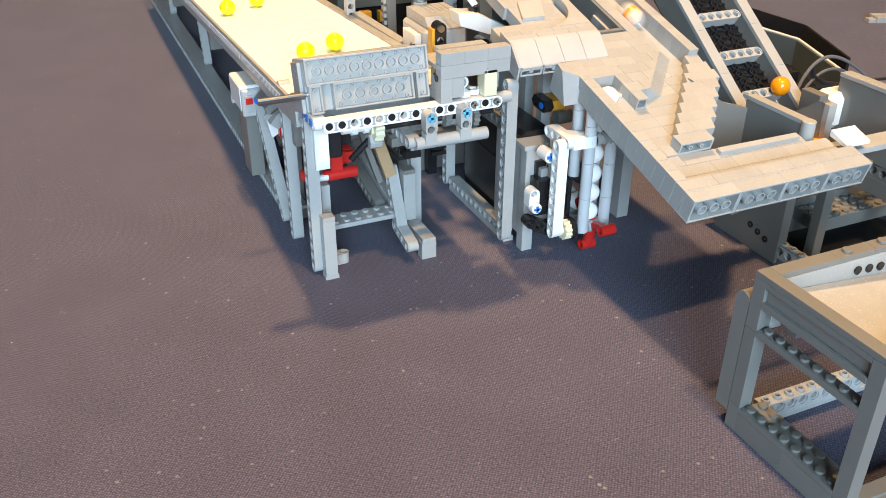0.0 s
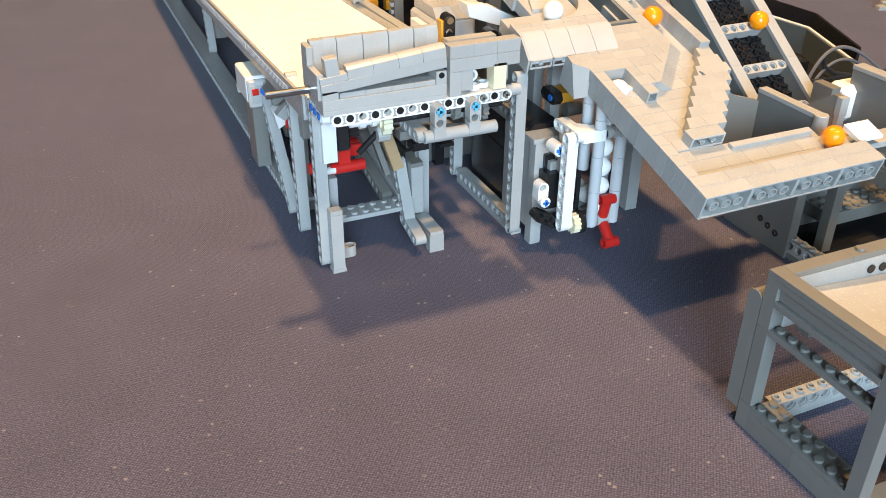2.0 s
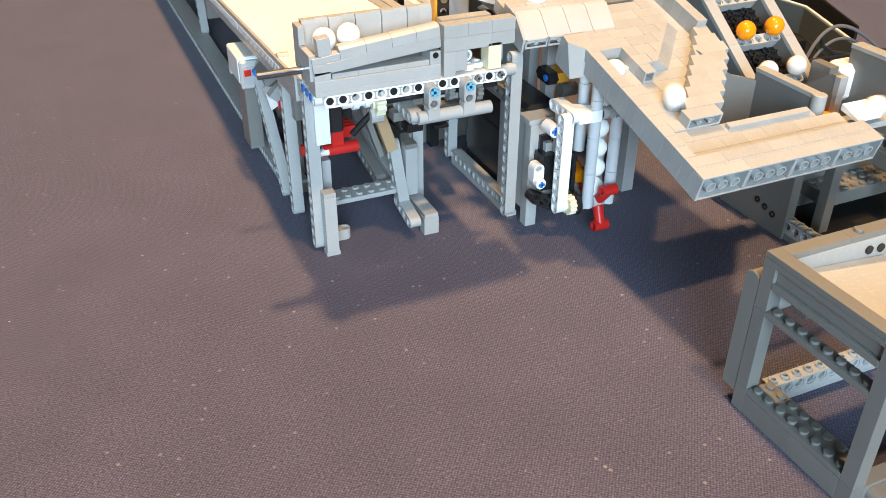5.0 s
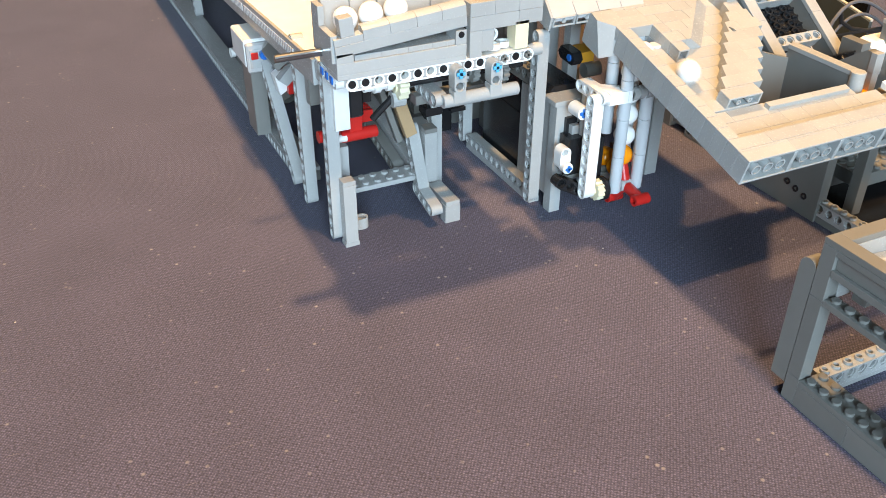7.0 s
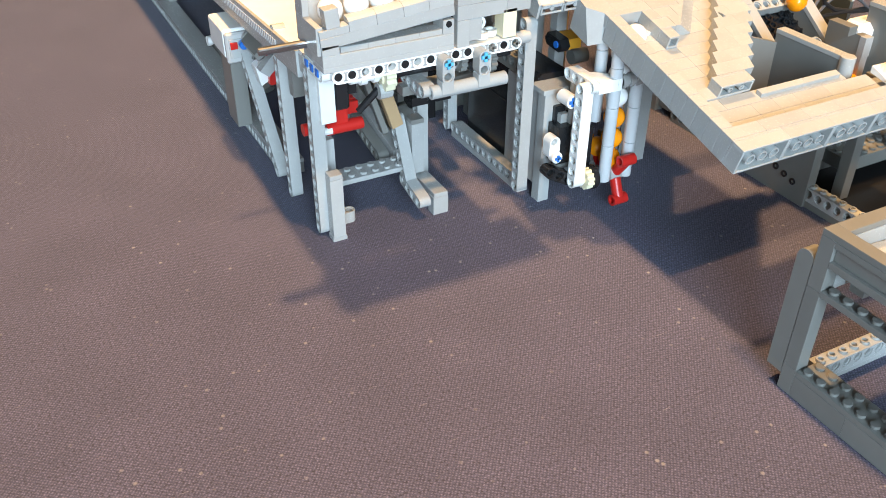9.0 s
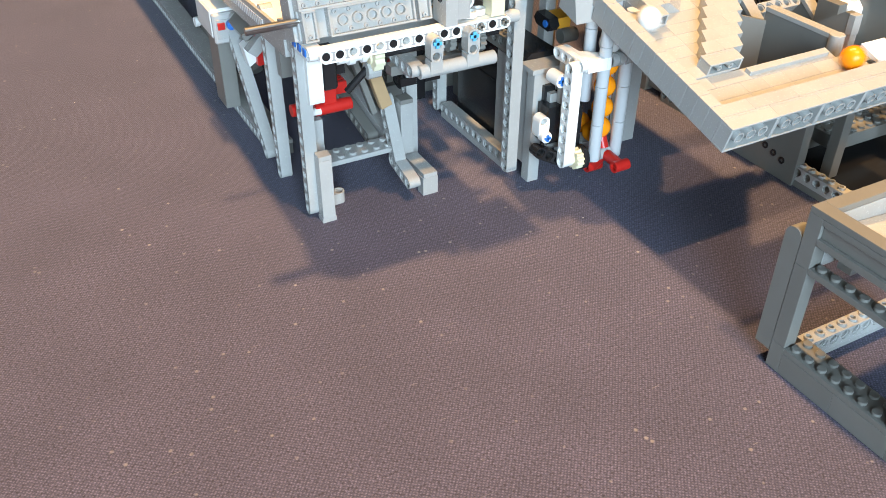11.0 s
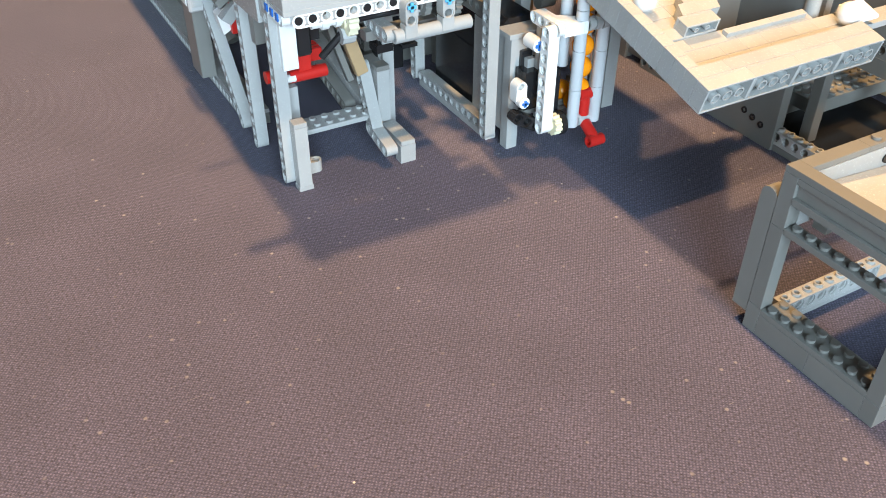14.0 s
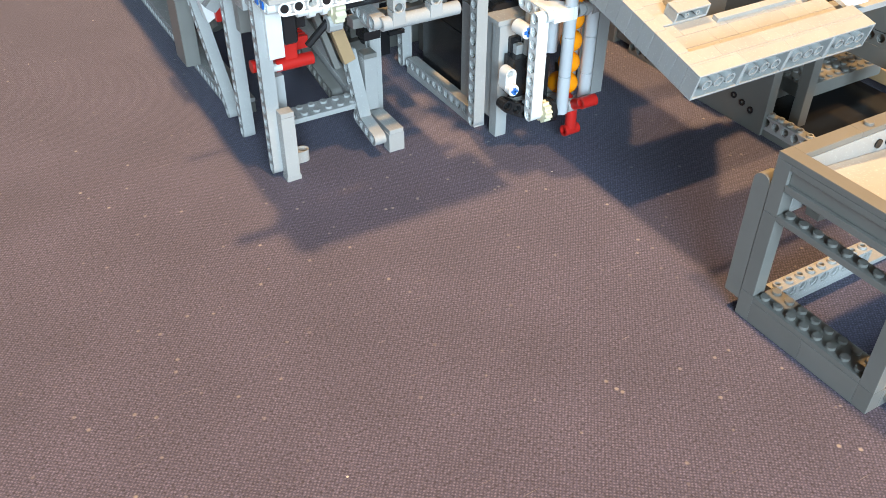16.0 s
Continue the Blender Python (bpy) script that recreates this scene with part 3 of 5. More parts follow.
def slope_table():
    t = thing("sloping_table", "white sheet table sloping away, grey plastic legs", "ramp", at(-10, 22, 120.2) @ pose(0, 0, 0, -SLOPE, 0, 0))
    part("sheet", Build().box(0.5, 0, -1.5, 112, 760, 0, c=0.4), SHEET, t, "glossy white sheet")
    row(0, 112, [32, 64, 88], -8, 0, -12, -1.5, GREY, t, "end_brick")
    for j in range(6):
        brick(-1.5, j * 120, -16, 6, j * 120 + 120, -0.2, GREY, t, "side_panel")
        brick(106, j * 120, -16, 113.5, j * 120 + 120, 1.5, GREY, t, "side_panel")
    b = Build()
    for j in range(120):
        if j % 31 != 30:
            b.box(-2.4, 36 + j * 4, -9, -1.4, 38.2 + j * 4, -3.5, c=0.2)
    tagged(part("grille", b, WHITEGREY, t, "row of fine pale ribs"), kind="stuff")
    for y in (30, 330, 560):
        brick(4, y, -40, 108, y + 8, -16, DARK, t, "cross_bar")
    # uprights and rails on the cloth
    base = at(-10, 22, 120.2) @ pose(0, 0, 0, -SLOPE, 0, 0)
    inv = base.inverted()
    beam(15, GREY, t, inv @ at(-6, 66, 4, UPX, -1.5), "post")
    brace = Matrix.Translation((-6, 94, 5)) @ pose(0, 0, 0, -42, 0, 0)
    beam(13, GREY, t, inv @ brace @ UPX, "brace")
    beam(9, DARK, t, inv @ Matrix.Translation((0, 150, 62)) @ pose(0, 0, 0, 52, 0, 0) @ UPX, "brace")
    for k in range(6):
        beam(15, GREY, t, inv @ at(-2, 98 + k * 120, 4.2, BACKX), "base_rail")
        brick(2.4, 94 + k * 120, 0.2, 10.4, 213.8 + k * 120, 8.2, DARK, t, "rail_bar", inv)
        brick(-5.8, 94 + k * 120, 8.2, 10.6, 213.8 + k * 120, 11.2, GREY, t, "rail_cap", inv)
    for y in (470, 700):
        beam(10, GREY, t, inv @ at(8, y, 14, UPX, -14), "post")
    part("slanted_tube", Build().pipe([(24, 210, 14), (18, 262, 60), (12, 300, 88)], 5, 10), DARK, t, "", inv)
    part("peg", Build().cyl((14, 285, 34), "x", 3.2, -16, 14, c=0.4).cyl((0, 285, 34), "x", 4.2, -3, 14, c=0.4), WHITE, t, "white peg", inv)
    brick(10.8, 262, 0.2, 24, 330, 40, DARK, t, "gear_box", inv)
    # added black panel standing in for the shade under the sheet
    brick(70, 210, 0, 76, 700, 76, BLACK, t, "inner_panel", inv)
    return t


slope_table()


def drive_motor():
    m = thing("drive_motor", "white and grey motor box with a blue axle end", "motor", at(-20, 156, 48))
    brick(0, 0, 20, 19, 38, 41, WHITE, m, "case", c=1.2)
    brick(0.6, -4, 17, 17, 1.6, 39, WHITEGREY, m, "front_plate", c=1.2)
    brick(2.6, -5, 21, 12, -4, 35, GREY, m, "front_rim", c=0.4)
    part("knob", Build().cyl((16.5, -8, 35), "y", 4.4, 7, 18, c=0.6), WHITEGREY, m)
    part("axle_end", Build().cyl((12.4, -9, 31), "y", 3.3, 6, 14, c=0.5), BLUE, m, "blue axle end")
    brick(3.2, -6.2, 28, 8.4, -4.8, 33, RED, m, "clip")
    brick(4, 6, -37, 15, 30, 20, DARK, m, "mount")
    return m


drive_motor()
tilt_axle = thing("steel_axle", "bare steel axle joining the tray to its drive", "axle", at(-38, 3, 131))
part("rod", Build().cyl((0, 0, 0), "x", 2.3, 30, 14, c=0.2), STEEL, tilt_axle)
part("rod", Build().cyl((-1, -3.5, 2), "x", 1.4, 30, 10), STEEL, tilt_axle)
tie = thing("crossed_link", "dark grey link beams beside the table", "linkage", at(4, 104, 52))
part("link", Build().prism([(34.5, -16), (43, -7), (37.5, -2), (30, -14)], "y", 4, 34), DARK, tie, "dark grey slanted slab")
part("link", Build().prism([(20, -12), (30, -2), (26, 6), (15, -6)], "y", 10, 18), GREY, tie)
part("cover", Build().prism([(19, -12), (28, 2), (10, 0), (5, -9)], "y", 20, 30), WHITE, tie, "white cover")
part("red_link", Build().box(-4, 16, 6, 4, 24, 17).box(-4.4, 16, 18, 4, 24, 30), RED, tie, "red beams")
part("stand", Build().box(7, 22, -52, 13, 30, 8), DARK, tie)

# ---- tilted platform: bricks laid on their sides in courses across the slope ----
TILT = at(161, -158.5, 99.5) @ pose(0, 0, 0, 14.9, 0, 0)
L = 9.6


def platform():
    p = thing("ball_platform", "tilted light grey brick platform with ball tracks", "platform", TILT)
    rng = random.Random(7)

    def course(y0, y1, x0, x1, z0, z1, name="brick", first=None):
        x = x0
        lead = rng.choice((8, 16, 24, 32)) if first is None else first
        while x < x1 - 0.5:
            n = min(x + lead, x1)
            if x1 - n < 7:
                n = x1
            brick(x, y0, z0, n, y1, z1, GREY, p, name, gap=0.045, c=0.2)
            x, lead = n, rng.choice((16, 24, 32, 32))

    # front lip: four bricks with the hollow side forward
    turn = pose(0, 0, 0, -90, 0, 0)
    for j in range(4):
        shell(0.03, 0, 32.97, 16, 0, L, GREY, p, "front_brick", Matrix.Translation((j * 33, 0, 0)) @ Matrix(((1, 0, 0, 0), (0, 0, 1, 0), (0, -1, 0, 0), (0, 0, 0, 1))), "light grey brick, hollow side forward")
    course(L, 18.4, 0, 132, -16, 0, first=24)
    # floor of the tracks, a stud lower, and the outer rim
    k = 0
    y = 18.4
    while y < 210:
        y1 = y + L
        s = (y + y1) / 2 / S
        if s < 16:
            course(y, y1, 0, 8, -16, 0, "rim_brick")
        if s < 4.7:
            course(y, y1, 8, 132, -16, -8, "track_brick")
        elif s < 6.4:
            course(y, y1, 8, 116 if s < 5.6 else 50, -16, -8, "track_brick")
        elif s < 14.0:
            course(y, y1, 8, min(44 + max(0, s - 6.3) * S * 0.84, 92) - 3, -16, -8 if s > 7.6 else -7, "track_brick")
        elif s < 16.1:
            course(y, y1, 24, 92, -16, -8, "track_brick")
        else:
            course(y, y1, 60, 92, -16, -8, "track_brick")
        # ridge between the channel and the hopper
        if 6.2 < s < 16.5:
            left = max(24, min(24 + (s - 6.4) * S * 0.835 - 2, 86))
            right = min(48.5 + max(0, s - 6.3) * S * 0.84, 97)
            if s < 7.0:
                shell(0.1, 0, 24.4, 8, 0, L, GREY, p, "ridge_brick", Matrix.Translation((24, y, 0)) @ Matrix(((1, 0, 0, 0), (0, 0, 1, 0), (0, -1, 0, 0), (0, 0, 0, 1))))
            else:
                a0, a1 = left - 2.4, min(left + 1.6, 86)
                b0, b1 = right - 2.2, min(right + 1.4, 97)
                cut = a1 + rng.choice((8, 10, 14))
                if cut > b0 - 4:
                    cut = (a1 + b0) / 2
                part("ridge_brick", Build().prism([(a0, y + 0.02), (cut - 0.02, y + 0.02), (cut - 0.02, y1 - 0.02), (a1, y1 - 0.02)], "z", -8, 0), GREY, p)
                part("ridge_brick", Build().prism([(cut + 0.02, y + 0.02), (b0, y + 0.02), (b1, y1 - 0.02), (cut + 0.02, y1 - 0.02)], "z", -16, 0), GREY, p)
        # deck
        if 12.2 < s < 18.2:
            right = min(33 + max(0, y / S - 12.2) * S * 0.86, 73)
            far = min(33 + max(0, y1 / S - 12.2) * S * 0.86, 73)
            if s < 13.0:
                shell(0.1, 0, 8, 8, 0, L, GREY, p, "deck_brick", Matrix.Translation((24, y, 0)) @ Matrix(((1, 0, 0, 0), (0, 0, 1, 0), (0, -1, 0, 0), (0, 0, 0, 1))))
            else:
                course(y, y1, 24 if s < 16 else 0, right - 3, -8, 0, "deck_brick")
                part("deck_brick", Build().prism([(right - 3, y + 0.02), (right, y + 0.02), (far, y1 - 0.02), (right - 3, y1 - 0.02)], "z", -8, 0), GREY, p)
                ramp = [(right, y, -0.2), (right + 11, y, -8.05), (right, y, -8.05), (far, y1, -0.2), (far + 11, y1, -8.05), (far, y1, -8.05)]
                part("ramp_tile", Build().add(ramp, [[0, 1, 4, 3], [0, 2, 1], [3, 4, 5], [0, 3, 5, 2], [1, 2, 5, 4]]), GREY, p)
        elif 18.2 <= s < 22:
            course(y, y1, 0, 73, -8, 0, "deck_brick")
        elif s >= 22:
            course(y, y1, 33.4, 41, -10, 0, "deck_brick")
            course(y, y1, 64, 73, -10, 0, "deck_brick")
        # right wall of the channel
        if s > 16.3:
            course(y, y1, 89, 97, -16, 4, "wall_brick")
        y, k = y1, k + 1
    # outer rim beside the lift hole and its hollow brick
    shell(0.1, 0, 15.9, 8, 0, L, GREY, p, "hole_brick", Matrix.Translation((8.2, 128.2, 0)) @ Matrix(((1, 0, 0, 0), (0, 0, 1, 0), (0, -1, 0, 0), (0, 0, 0, 1))), "hollow brick face above the ball hole")
    b = Build().prism([(-8, 136.8), (0, 128.2), (8, 128.2), (8, 146), (-7, 146)], "z", -16, 0)
    part("corner_brick", b, GREY, p)
    part("corner_slope", Build().add([(-8, 136.8, 0), (0, 128.2, 0), (2, 122, -17), (-8, 126, -20), (-8, 146, 0), (-8, 146, -20), (2, 146, -17)], [[0, 1, 2, 3], [0, 3, 5, 4], [3, 2, 6, 5]]), GREY, p)
    # smooth slope bricks; their brightness towards the lamp is put into a paler grey
    for j in range(4):
        x = -33.6 + j * 16.6
        o = Build().prism([(146, -3), (146, 0), (161, 9), (165, 9), (165, -6), (162, -6), (149, -6)], "x", x + 0.1, x + 16.4)
        part("slope_brick", o, WHITEGREY, p, "smooth slope brick, toned paler as it faces the light")
        part("slope_lip", Build().box(x + 0.3, 145, -6.6, x + 16.2, 146.2, -5.4).box(x + 0.3, 145, -1, x + 16.2, 146.2, 0).box(x + 0.3, 145, -6, x + 1.5, 146.2, 0).box(x + 15, 145, -6, x + 16.2, 146.2, 0).cyl((x + 8, 146.6, -3), "y", 1.5, -1.4, 12), GREY, p)
    part("slope_end", Build().prism([(146, -9), (146, 0), (161, 9), (176, 9), (176, -9)], "x", -35, -33.6), GREY, p)
    # upper deck, a step higher, with a curved wall round the sunken channel
    n = 14
    arc = [(-0.5 + 28 * math.sin(q), 203 - 28 * math.cos(q)) for q in [math.pi / 2 * i / n for i in range(n + 1)]]
    for a, c in ((-33.8, -12), (-12, 12), (12, 33.2)):
        part("deck_brick", Build().box(a + 0.05, 165.05, -8, c - 0.05, 169.9, 9.0, c=0.2), GREY, p)
    for a, c in ((-33.8, -22), (-22, 2), (2, 20), (20, 33.2)):
        part("deck_brick", Build().box(a + 0.05, 170, -8, c - 0.05, 174.9, 9.0, c=0.2), GREY, p)
    b = Build().prism(arc[:8] + [(33.2, arc[7][1]), (33.2, 175), (-0.5, 175)][:2], "z", -6, 9)
    part("curved_wall", b, GREY, p)
    b = Build().prism(arc[7:] + [(27.5, 262), (33.2, 262), (33.2, arc[7][1] + 0.1)], "z", -6, 9)
    part("curved_wall", b, GREY, p)
    for a, c, lim in ((175, 192, -33), (192, 214, -10), (214, 238, -12), (238, 262, -12)):
        part("channel_floor", Build().box(lim, a + 0.05, -6, 27.4 if a > 200 else 26, c - 0.05, 3.0, c=0.2), GREY, p)
    part("pale_tile", Build().prism([(-8, 195), (9, 195), (17, 217), (-1, 217)], "z", 3, 5.4), WHITEGREY, p, "smooth pale slanted tile")
    # dark well
    brick(40, 178, -40, 43, 262, -1, DARK, p, "well_wall")
    brick(62, 178, -40, 65, 262, -1, DARK, p, "well_wall")
    brick(40, 176, -40, 65, 179, -1, DARK, p, "well_wall")
    # deck past the well
    row(73, 97, [], 210, 262, -16, -8, GREY, p)
    row(89, 97, [], 210, 262, -8, 4, GREY, p)
    row(33.4, 41, [], 210, 262, -10, 0, GREY, p)
    row(64, 73, [], 210, 262, -10, 0, GREY, p)
    # rim strip on the hopper side
    row(50, 112, [84], 40, 44.6, -12, -5.2, GREY, p, "strip")
    # uprights down to the cloth
    inv = TILT.inverted()
    brick(228, -1, 0, 238, 16, 96, GREY, p, "upright", inv)
    brick(176, 60, 0, 184, 70, 128, GREY, p, "upright", inv)
    brick(204, 70, 0, 212, 80, 130, TAN, p, "upright", inv)
    brick(150, 80, 0, 158, 90, 132, GREY, p, "upright", inv)
    brick(296, -36, 0, 304, -28, 92, DARK, p, "upright", inv)
    return p


platform()


# ---- frame with the black case ----
def case_frame():
    f = thing("case_frame", "grey beam frame round a black case", "machine frame")
    beam(15, GREY, f, at(126, -7.6, 11.4, UPX), "post", "tall light grey beam with round holes")
    beam(11, GREY, f, at(133, 104, 6, UPX), "post")
    beam(9, DARK, f, at(112, 150, 6, UPX), "post")
    beam(12, GREY, f, at(134, 6, 8, BACKX), "base_rail")
    holed(11, DARK, f, at(134, 4, 84, BACKX), "top_rail")
    brick(130, 0, 0, 138, 96, 4, GREY, f, "base_plate")
    part("case", Build().box(140.5, -3, 4, 166, 92, 84, c=3).box(139.6, 6, 50, 141, 88, 52, c=0.5), BLACK, f, "glossy black case")
    holed(8, DARK, f, at(96, 110, 30, BACKX), "base_rail")
    brick(92, 112, 0, 112, 190, 26, DARK, f, "base_rail")
    part("wheel", Build().cyl((100, 108, 36), "x", 11, 6, 20, hole=6), BLACK, f)
    part("red_hub", Build().cyl((94, 108, 44), "x", 5, 8, 14), RED, f)
    b = Build()
    for j in range(8):
        b.box(104, 70 + 1, 44 + j * 5, 116, 76, 47 + j * 5)
    part("chain_links", b, BLACK, f)
    return f


case_frame()


# ---- ball lift ----
def ball_lift():
    f = thing("ball_lift", "grey and white ball lift with upright round tubes", "ball lift")
    brick(135.6, -17.2, 0, 144, -9, 78, GREY, f, "leg")
    brick(134, -17.6, 78, 162, -2, 81.4, GREY, f, "leg_cap")
    brick(144, -16.8, 64, 160, -9, 78, GREY, f, "arch_brick")
    brick(137, -8, 10, 143, 30, 78, GREY, f, "side_wall")
    beam(9, WHITE, f, at(146.4, -42.2, 26.4, UPX), "white_beam", "white upright beam with round holes")
    beam(4, WHITE, f, at(152, -45, 92, BACKX), "white_arm", "white curved arm")
    part("white_arm", Build().prism([(152, -49), (168, -50), (172, -46), (168, -42), (152, -30)], "z", 88.2, 96), WHITE, f)
    part("clip", Build().cyl((170, -46, 92), "x", 4.4, 3, 18).cyl((175, -46, 92), "x", 4.4, 3, 18).cyl((180, -46, 92), "x", 4.8, 4, 18).cyl((170, -46, 92), "x", 3.4, 14, 16), GREY, f)
    for x, y, z0, z1, name in ((166, -46, 24, 128, "tube"), (183, -46, 24, 122, "tube"), (166, -30, 60, 132, "tube"), (183, -30, 24, 132, "tube")):
        b = Build()
        n = max(2, round((z1 - z0) / 24))
        for j in range(n):
            a, c = z0 + (z1 - z0) * j / n, z0 + (z1 - z0) * (j + 1) / n
            b.cyl((x, y, a + 0.1), "z", 3.9, c - a - 0.2, 18, c=0.3)
        part(name, b, TUBEGREY, f, "light grey round tube")
    part("damper", Build().cyl((154, -26, 52), "z", 5.4, 36, 18, c=0.6).cyl((154, -26, 44), "z", 2, 9, 10), GREY, f)
    pin = part("pin_bush", Build().cyl((143, -25, 80), "y", 4.4, -11, 18, c=0.4), WHITE, f, "white bush with a blue axle end")
    cross((143, -36.6, 80), "y", 2.8, pin, BLUE)
    part("axle", Build().cyl((140, -25, 30), "x", 2.2, 50, 12), DARK, f)
    # crank on the left
    part("lever", Build().arm(2, at(134, -30, 45) @ UPY), WHITE, f, "white lever")
    part("bush", Build().cyl((134, -38, 44), "y", 3.8, 6, 16, c=0.4), WHITE, f)
    cross((134, -38.6, 44), "y", 2.2, f, BLUE)
    brick(139, -30, 34, 152, -18, 60, BLACK, f, "bracket")
    part("crank_arm", Build().arm(3, Matrix.Translation((130, -34, 34)) @ pose(0, 0, 0, 0, 30, 0)), BLACK, f)
    brick(148, -36, 52, 153, -28, 60, GREY, f, "clip")
    part("cover", Build().box(142, -20, 56, 150, 20, 70), BLACK, f)
    brick(144, -24, 58, 150, 20, 66, GREY, f, "slanted_bar", m=Matrix.Translation((0, 0, 0)))
    gear((152, -42.2, 26.4), "x", 7, 5, 12, CREAM, f)
    part("wheel", Build().cyl((157.5, -42, 26.4), "x", 8, 3.4, 22, c=0.6), BLACK, f)
    part("hub", Build().cyl((161, -42, 26.4), "x", 4.2, 22, 16).box(163, -46, 22, 187, -40, 30, c=0.8), GREY, f)
    b = Build().pipe([(150, -20, 30), (156, -28, 36), (160, -36, 30), (164, -30, 22)], 0.7, 6)
    part("wire", b, CABLE, f)
    brick(148, -20, 30, 160, -8, 40, DARK, f, "joint")
    # added black plate, stands in for dark mechanism and hides the waiting balls
    brick(160, -34, 24, 163, 70, 59, BLACK, f, "guard_plate")
    brick(186, -24, 8, 192, -10, 40, DARK, f, "joint")
    return f


TUBEGREY = material("tube_plastic", (0.52, 0.54, 0.55), 0.28)
ball_lift()
HUB = (176.0, -44.0, 26.0)
crank = thing("lift_crank", "red three-armed turning crank of the lift", "crank", at(*HUB))
part("hub", Build().cyl((-5, 0, 0), "x", 4, 10, 16, c=0.3), GREY, crank)
for j in range(3):
    turn = pose(0, 0, 0, 120 * j)
    b = Build().cyl((0, 3, 0), "y", 3.7, 14, 16, c=0.3, m=turn).cyl((-5.5, 17.5, 0), "x", 3.8, 11, 16, hole=2.4, m=turn)
    part("crank_arm", b, RED, crank, "red connector arm")

# ---- beam lever with the amber link, behind the lift ----
lever = thing("amber_link", "black and amber link on a grey upright", "linkage")
brick(172, 28, 0, 180, 36, 150, GREY, lever, "upright")
part("pin", Build().cyl((171.6, 32, 128), "x", 2.4, 1.4, 14), BLACK, lever)
part("link", Build().prism([(14, 90), (28, 91), (31, 95), (28, 99.5), (14, 98.5), (11, 94)], "x", 165, 172), BLACK, lever)
part("link", Build().prism([(13, 91), (26, 92), (29, 95), (26, 99), (13, 98)], "x", 172, 182), YELLOW, lever, "amber link")
part("axle_end", Build().cyl((164.2, 17, 94.5), "x", 2.4, 1.5, 12), BLUE, lever)
part("roller", Build().cyl((178, 18, 83), "x", 5, 12, 16), DARK, lever)
part("arm", Build().box(180, 36, 108, 240, 44, 122), DARK, lever)


# ---- base frame under the platform ----
def base_frame():
    f = thing("base_frame", "dark grey holed base frame under the platform", "machine frame")
    brick(290, -104, 0, 298, -40, 84, DARK, f, "side_wall")
    for y, z in ((-84, 16), (-76, 18), (-92, 14)):
        part("pin", Build().cyl((289.4, y, z), "x", 2.4, 2, 12, hole=1.2), BLACK, f)
    brick(301, -35.8, 4, 308, 60, 60, DARK, f, "side_wall")
    holed(9, DARK, f, at(301, -32, 0, BACKX), "base_rail")
    brick(286, -46, 30, 291, -38, 62, TAN, f, "brown_brick", label="brown brick")
    holed(9, GREY, f, at(296, -165, 4.6, BACKX), "base_rail", "light grey knobbed rail with holes")
    brick(292, -165, 0, 300, -90, 4.6, DARK, f, "base_plate")
    holed(4, DARK, f, at(287, -62, 20, BACKX), "base_rail")
    for z in (36,):
        studded(330, -100, 410, -76, 14, 24, DARK, f, "plate")
    studded(330, -60, 420, -36, 30, 40, TAN, f, "plate", "brown knobbed plate")
    brick(330, -76, 0, 420, -70, 30, DARK, f, "cross_wall")
    brick(300, -40, 0, 420, -36, 44, BLACK, f, "back_wall")
    brick(308.4, -35.8, 0, 430, 120, 30, BLACK, f, "dark_body")
    # black sheet added over the cloth to darken the shaded inside
    brick(300, -165, 0, 410, -40, 3, BLACK, f, "floor_plate")
    studded(410, -160, 426, -70, 8, 18, TAN, f, "plate", "brown knobbed plate")
    holed(11, DARK, f, at(372, -146, 52, BACKX) , "side_rail")
    brick(368, -150, 62, 376, -56, 112, DARK, f, "side_wall")
    brick(367, -150, 112, 377, -56, 115, GREY, f, "wall_cap")
    brick(368, -150, 40, 376, -56, 52, DARK, f, "side_wall")
    part("wheel", Build().cyl((362, -150, 40), "x", 14, 6, 24, hole=8), BLACK, f)
    return f


base_frame()


# ---- incline conveyor ----
INC = at(296, -44, 84) @ pose(0, 0, 0, 35.2, 0, 0)


def incline():
    f = thing("incline_conveyor", "grey walled inclined conveyor with black chain", "conveyor", INC)
    for x0, x1 in ((0, 8.6), (51.4, 60)):
        for j in range(8):
            brick(x0, j * 40, -20, x1, j * 40 + 40, 0, DARK, f, "side_wall")
            brick(x0 - 0.3, j * 40, 0, x1 + 0.3, j * 40 + 40, 3.2, GREY, f, "wall_cap")
    brick(8.6, 0, -30, 51.4, 320, -26, BLACK, f, "bed")
    # feet
    inv = INC.inverted()
    brick(298, 60, 0, 306, 70, 126, DARK, f, "leg", inv)
    brick(346, 60, 0, 354, 70, 126, DARK, f, "leg", inv)
    part("inner_lining", Build().box(8.6, 0, -19, 9.8, 320, -12), WHITEGREY, f)
    part("inner_lining", Build().box(50.2, 0, -19, 51.4, 320, -12), WHITEGREY, f)
    return f


incline()
PITCH, RUN, CHAIN = 36.0, 300.0, []


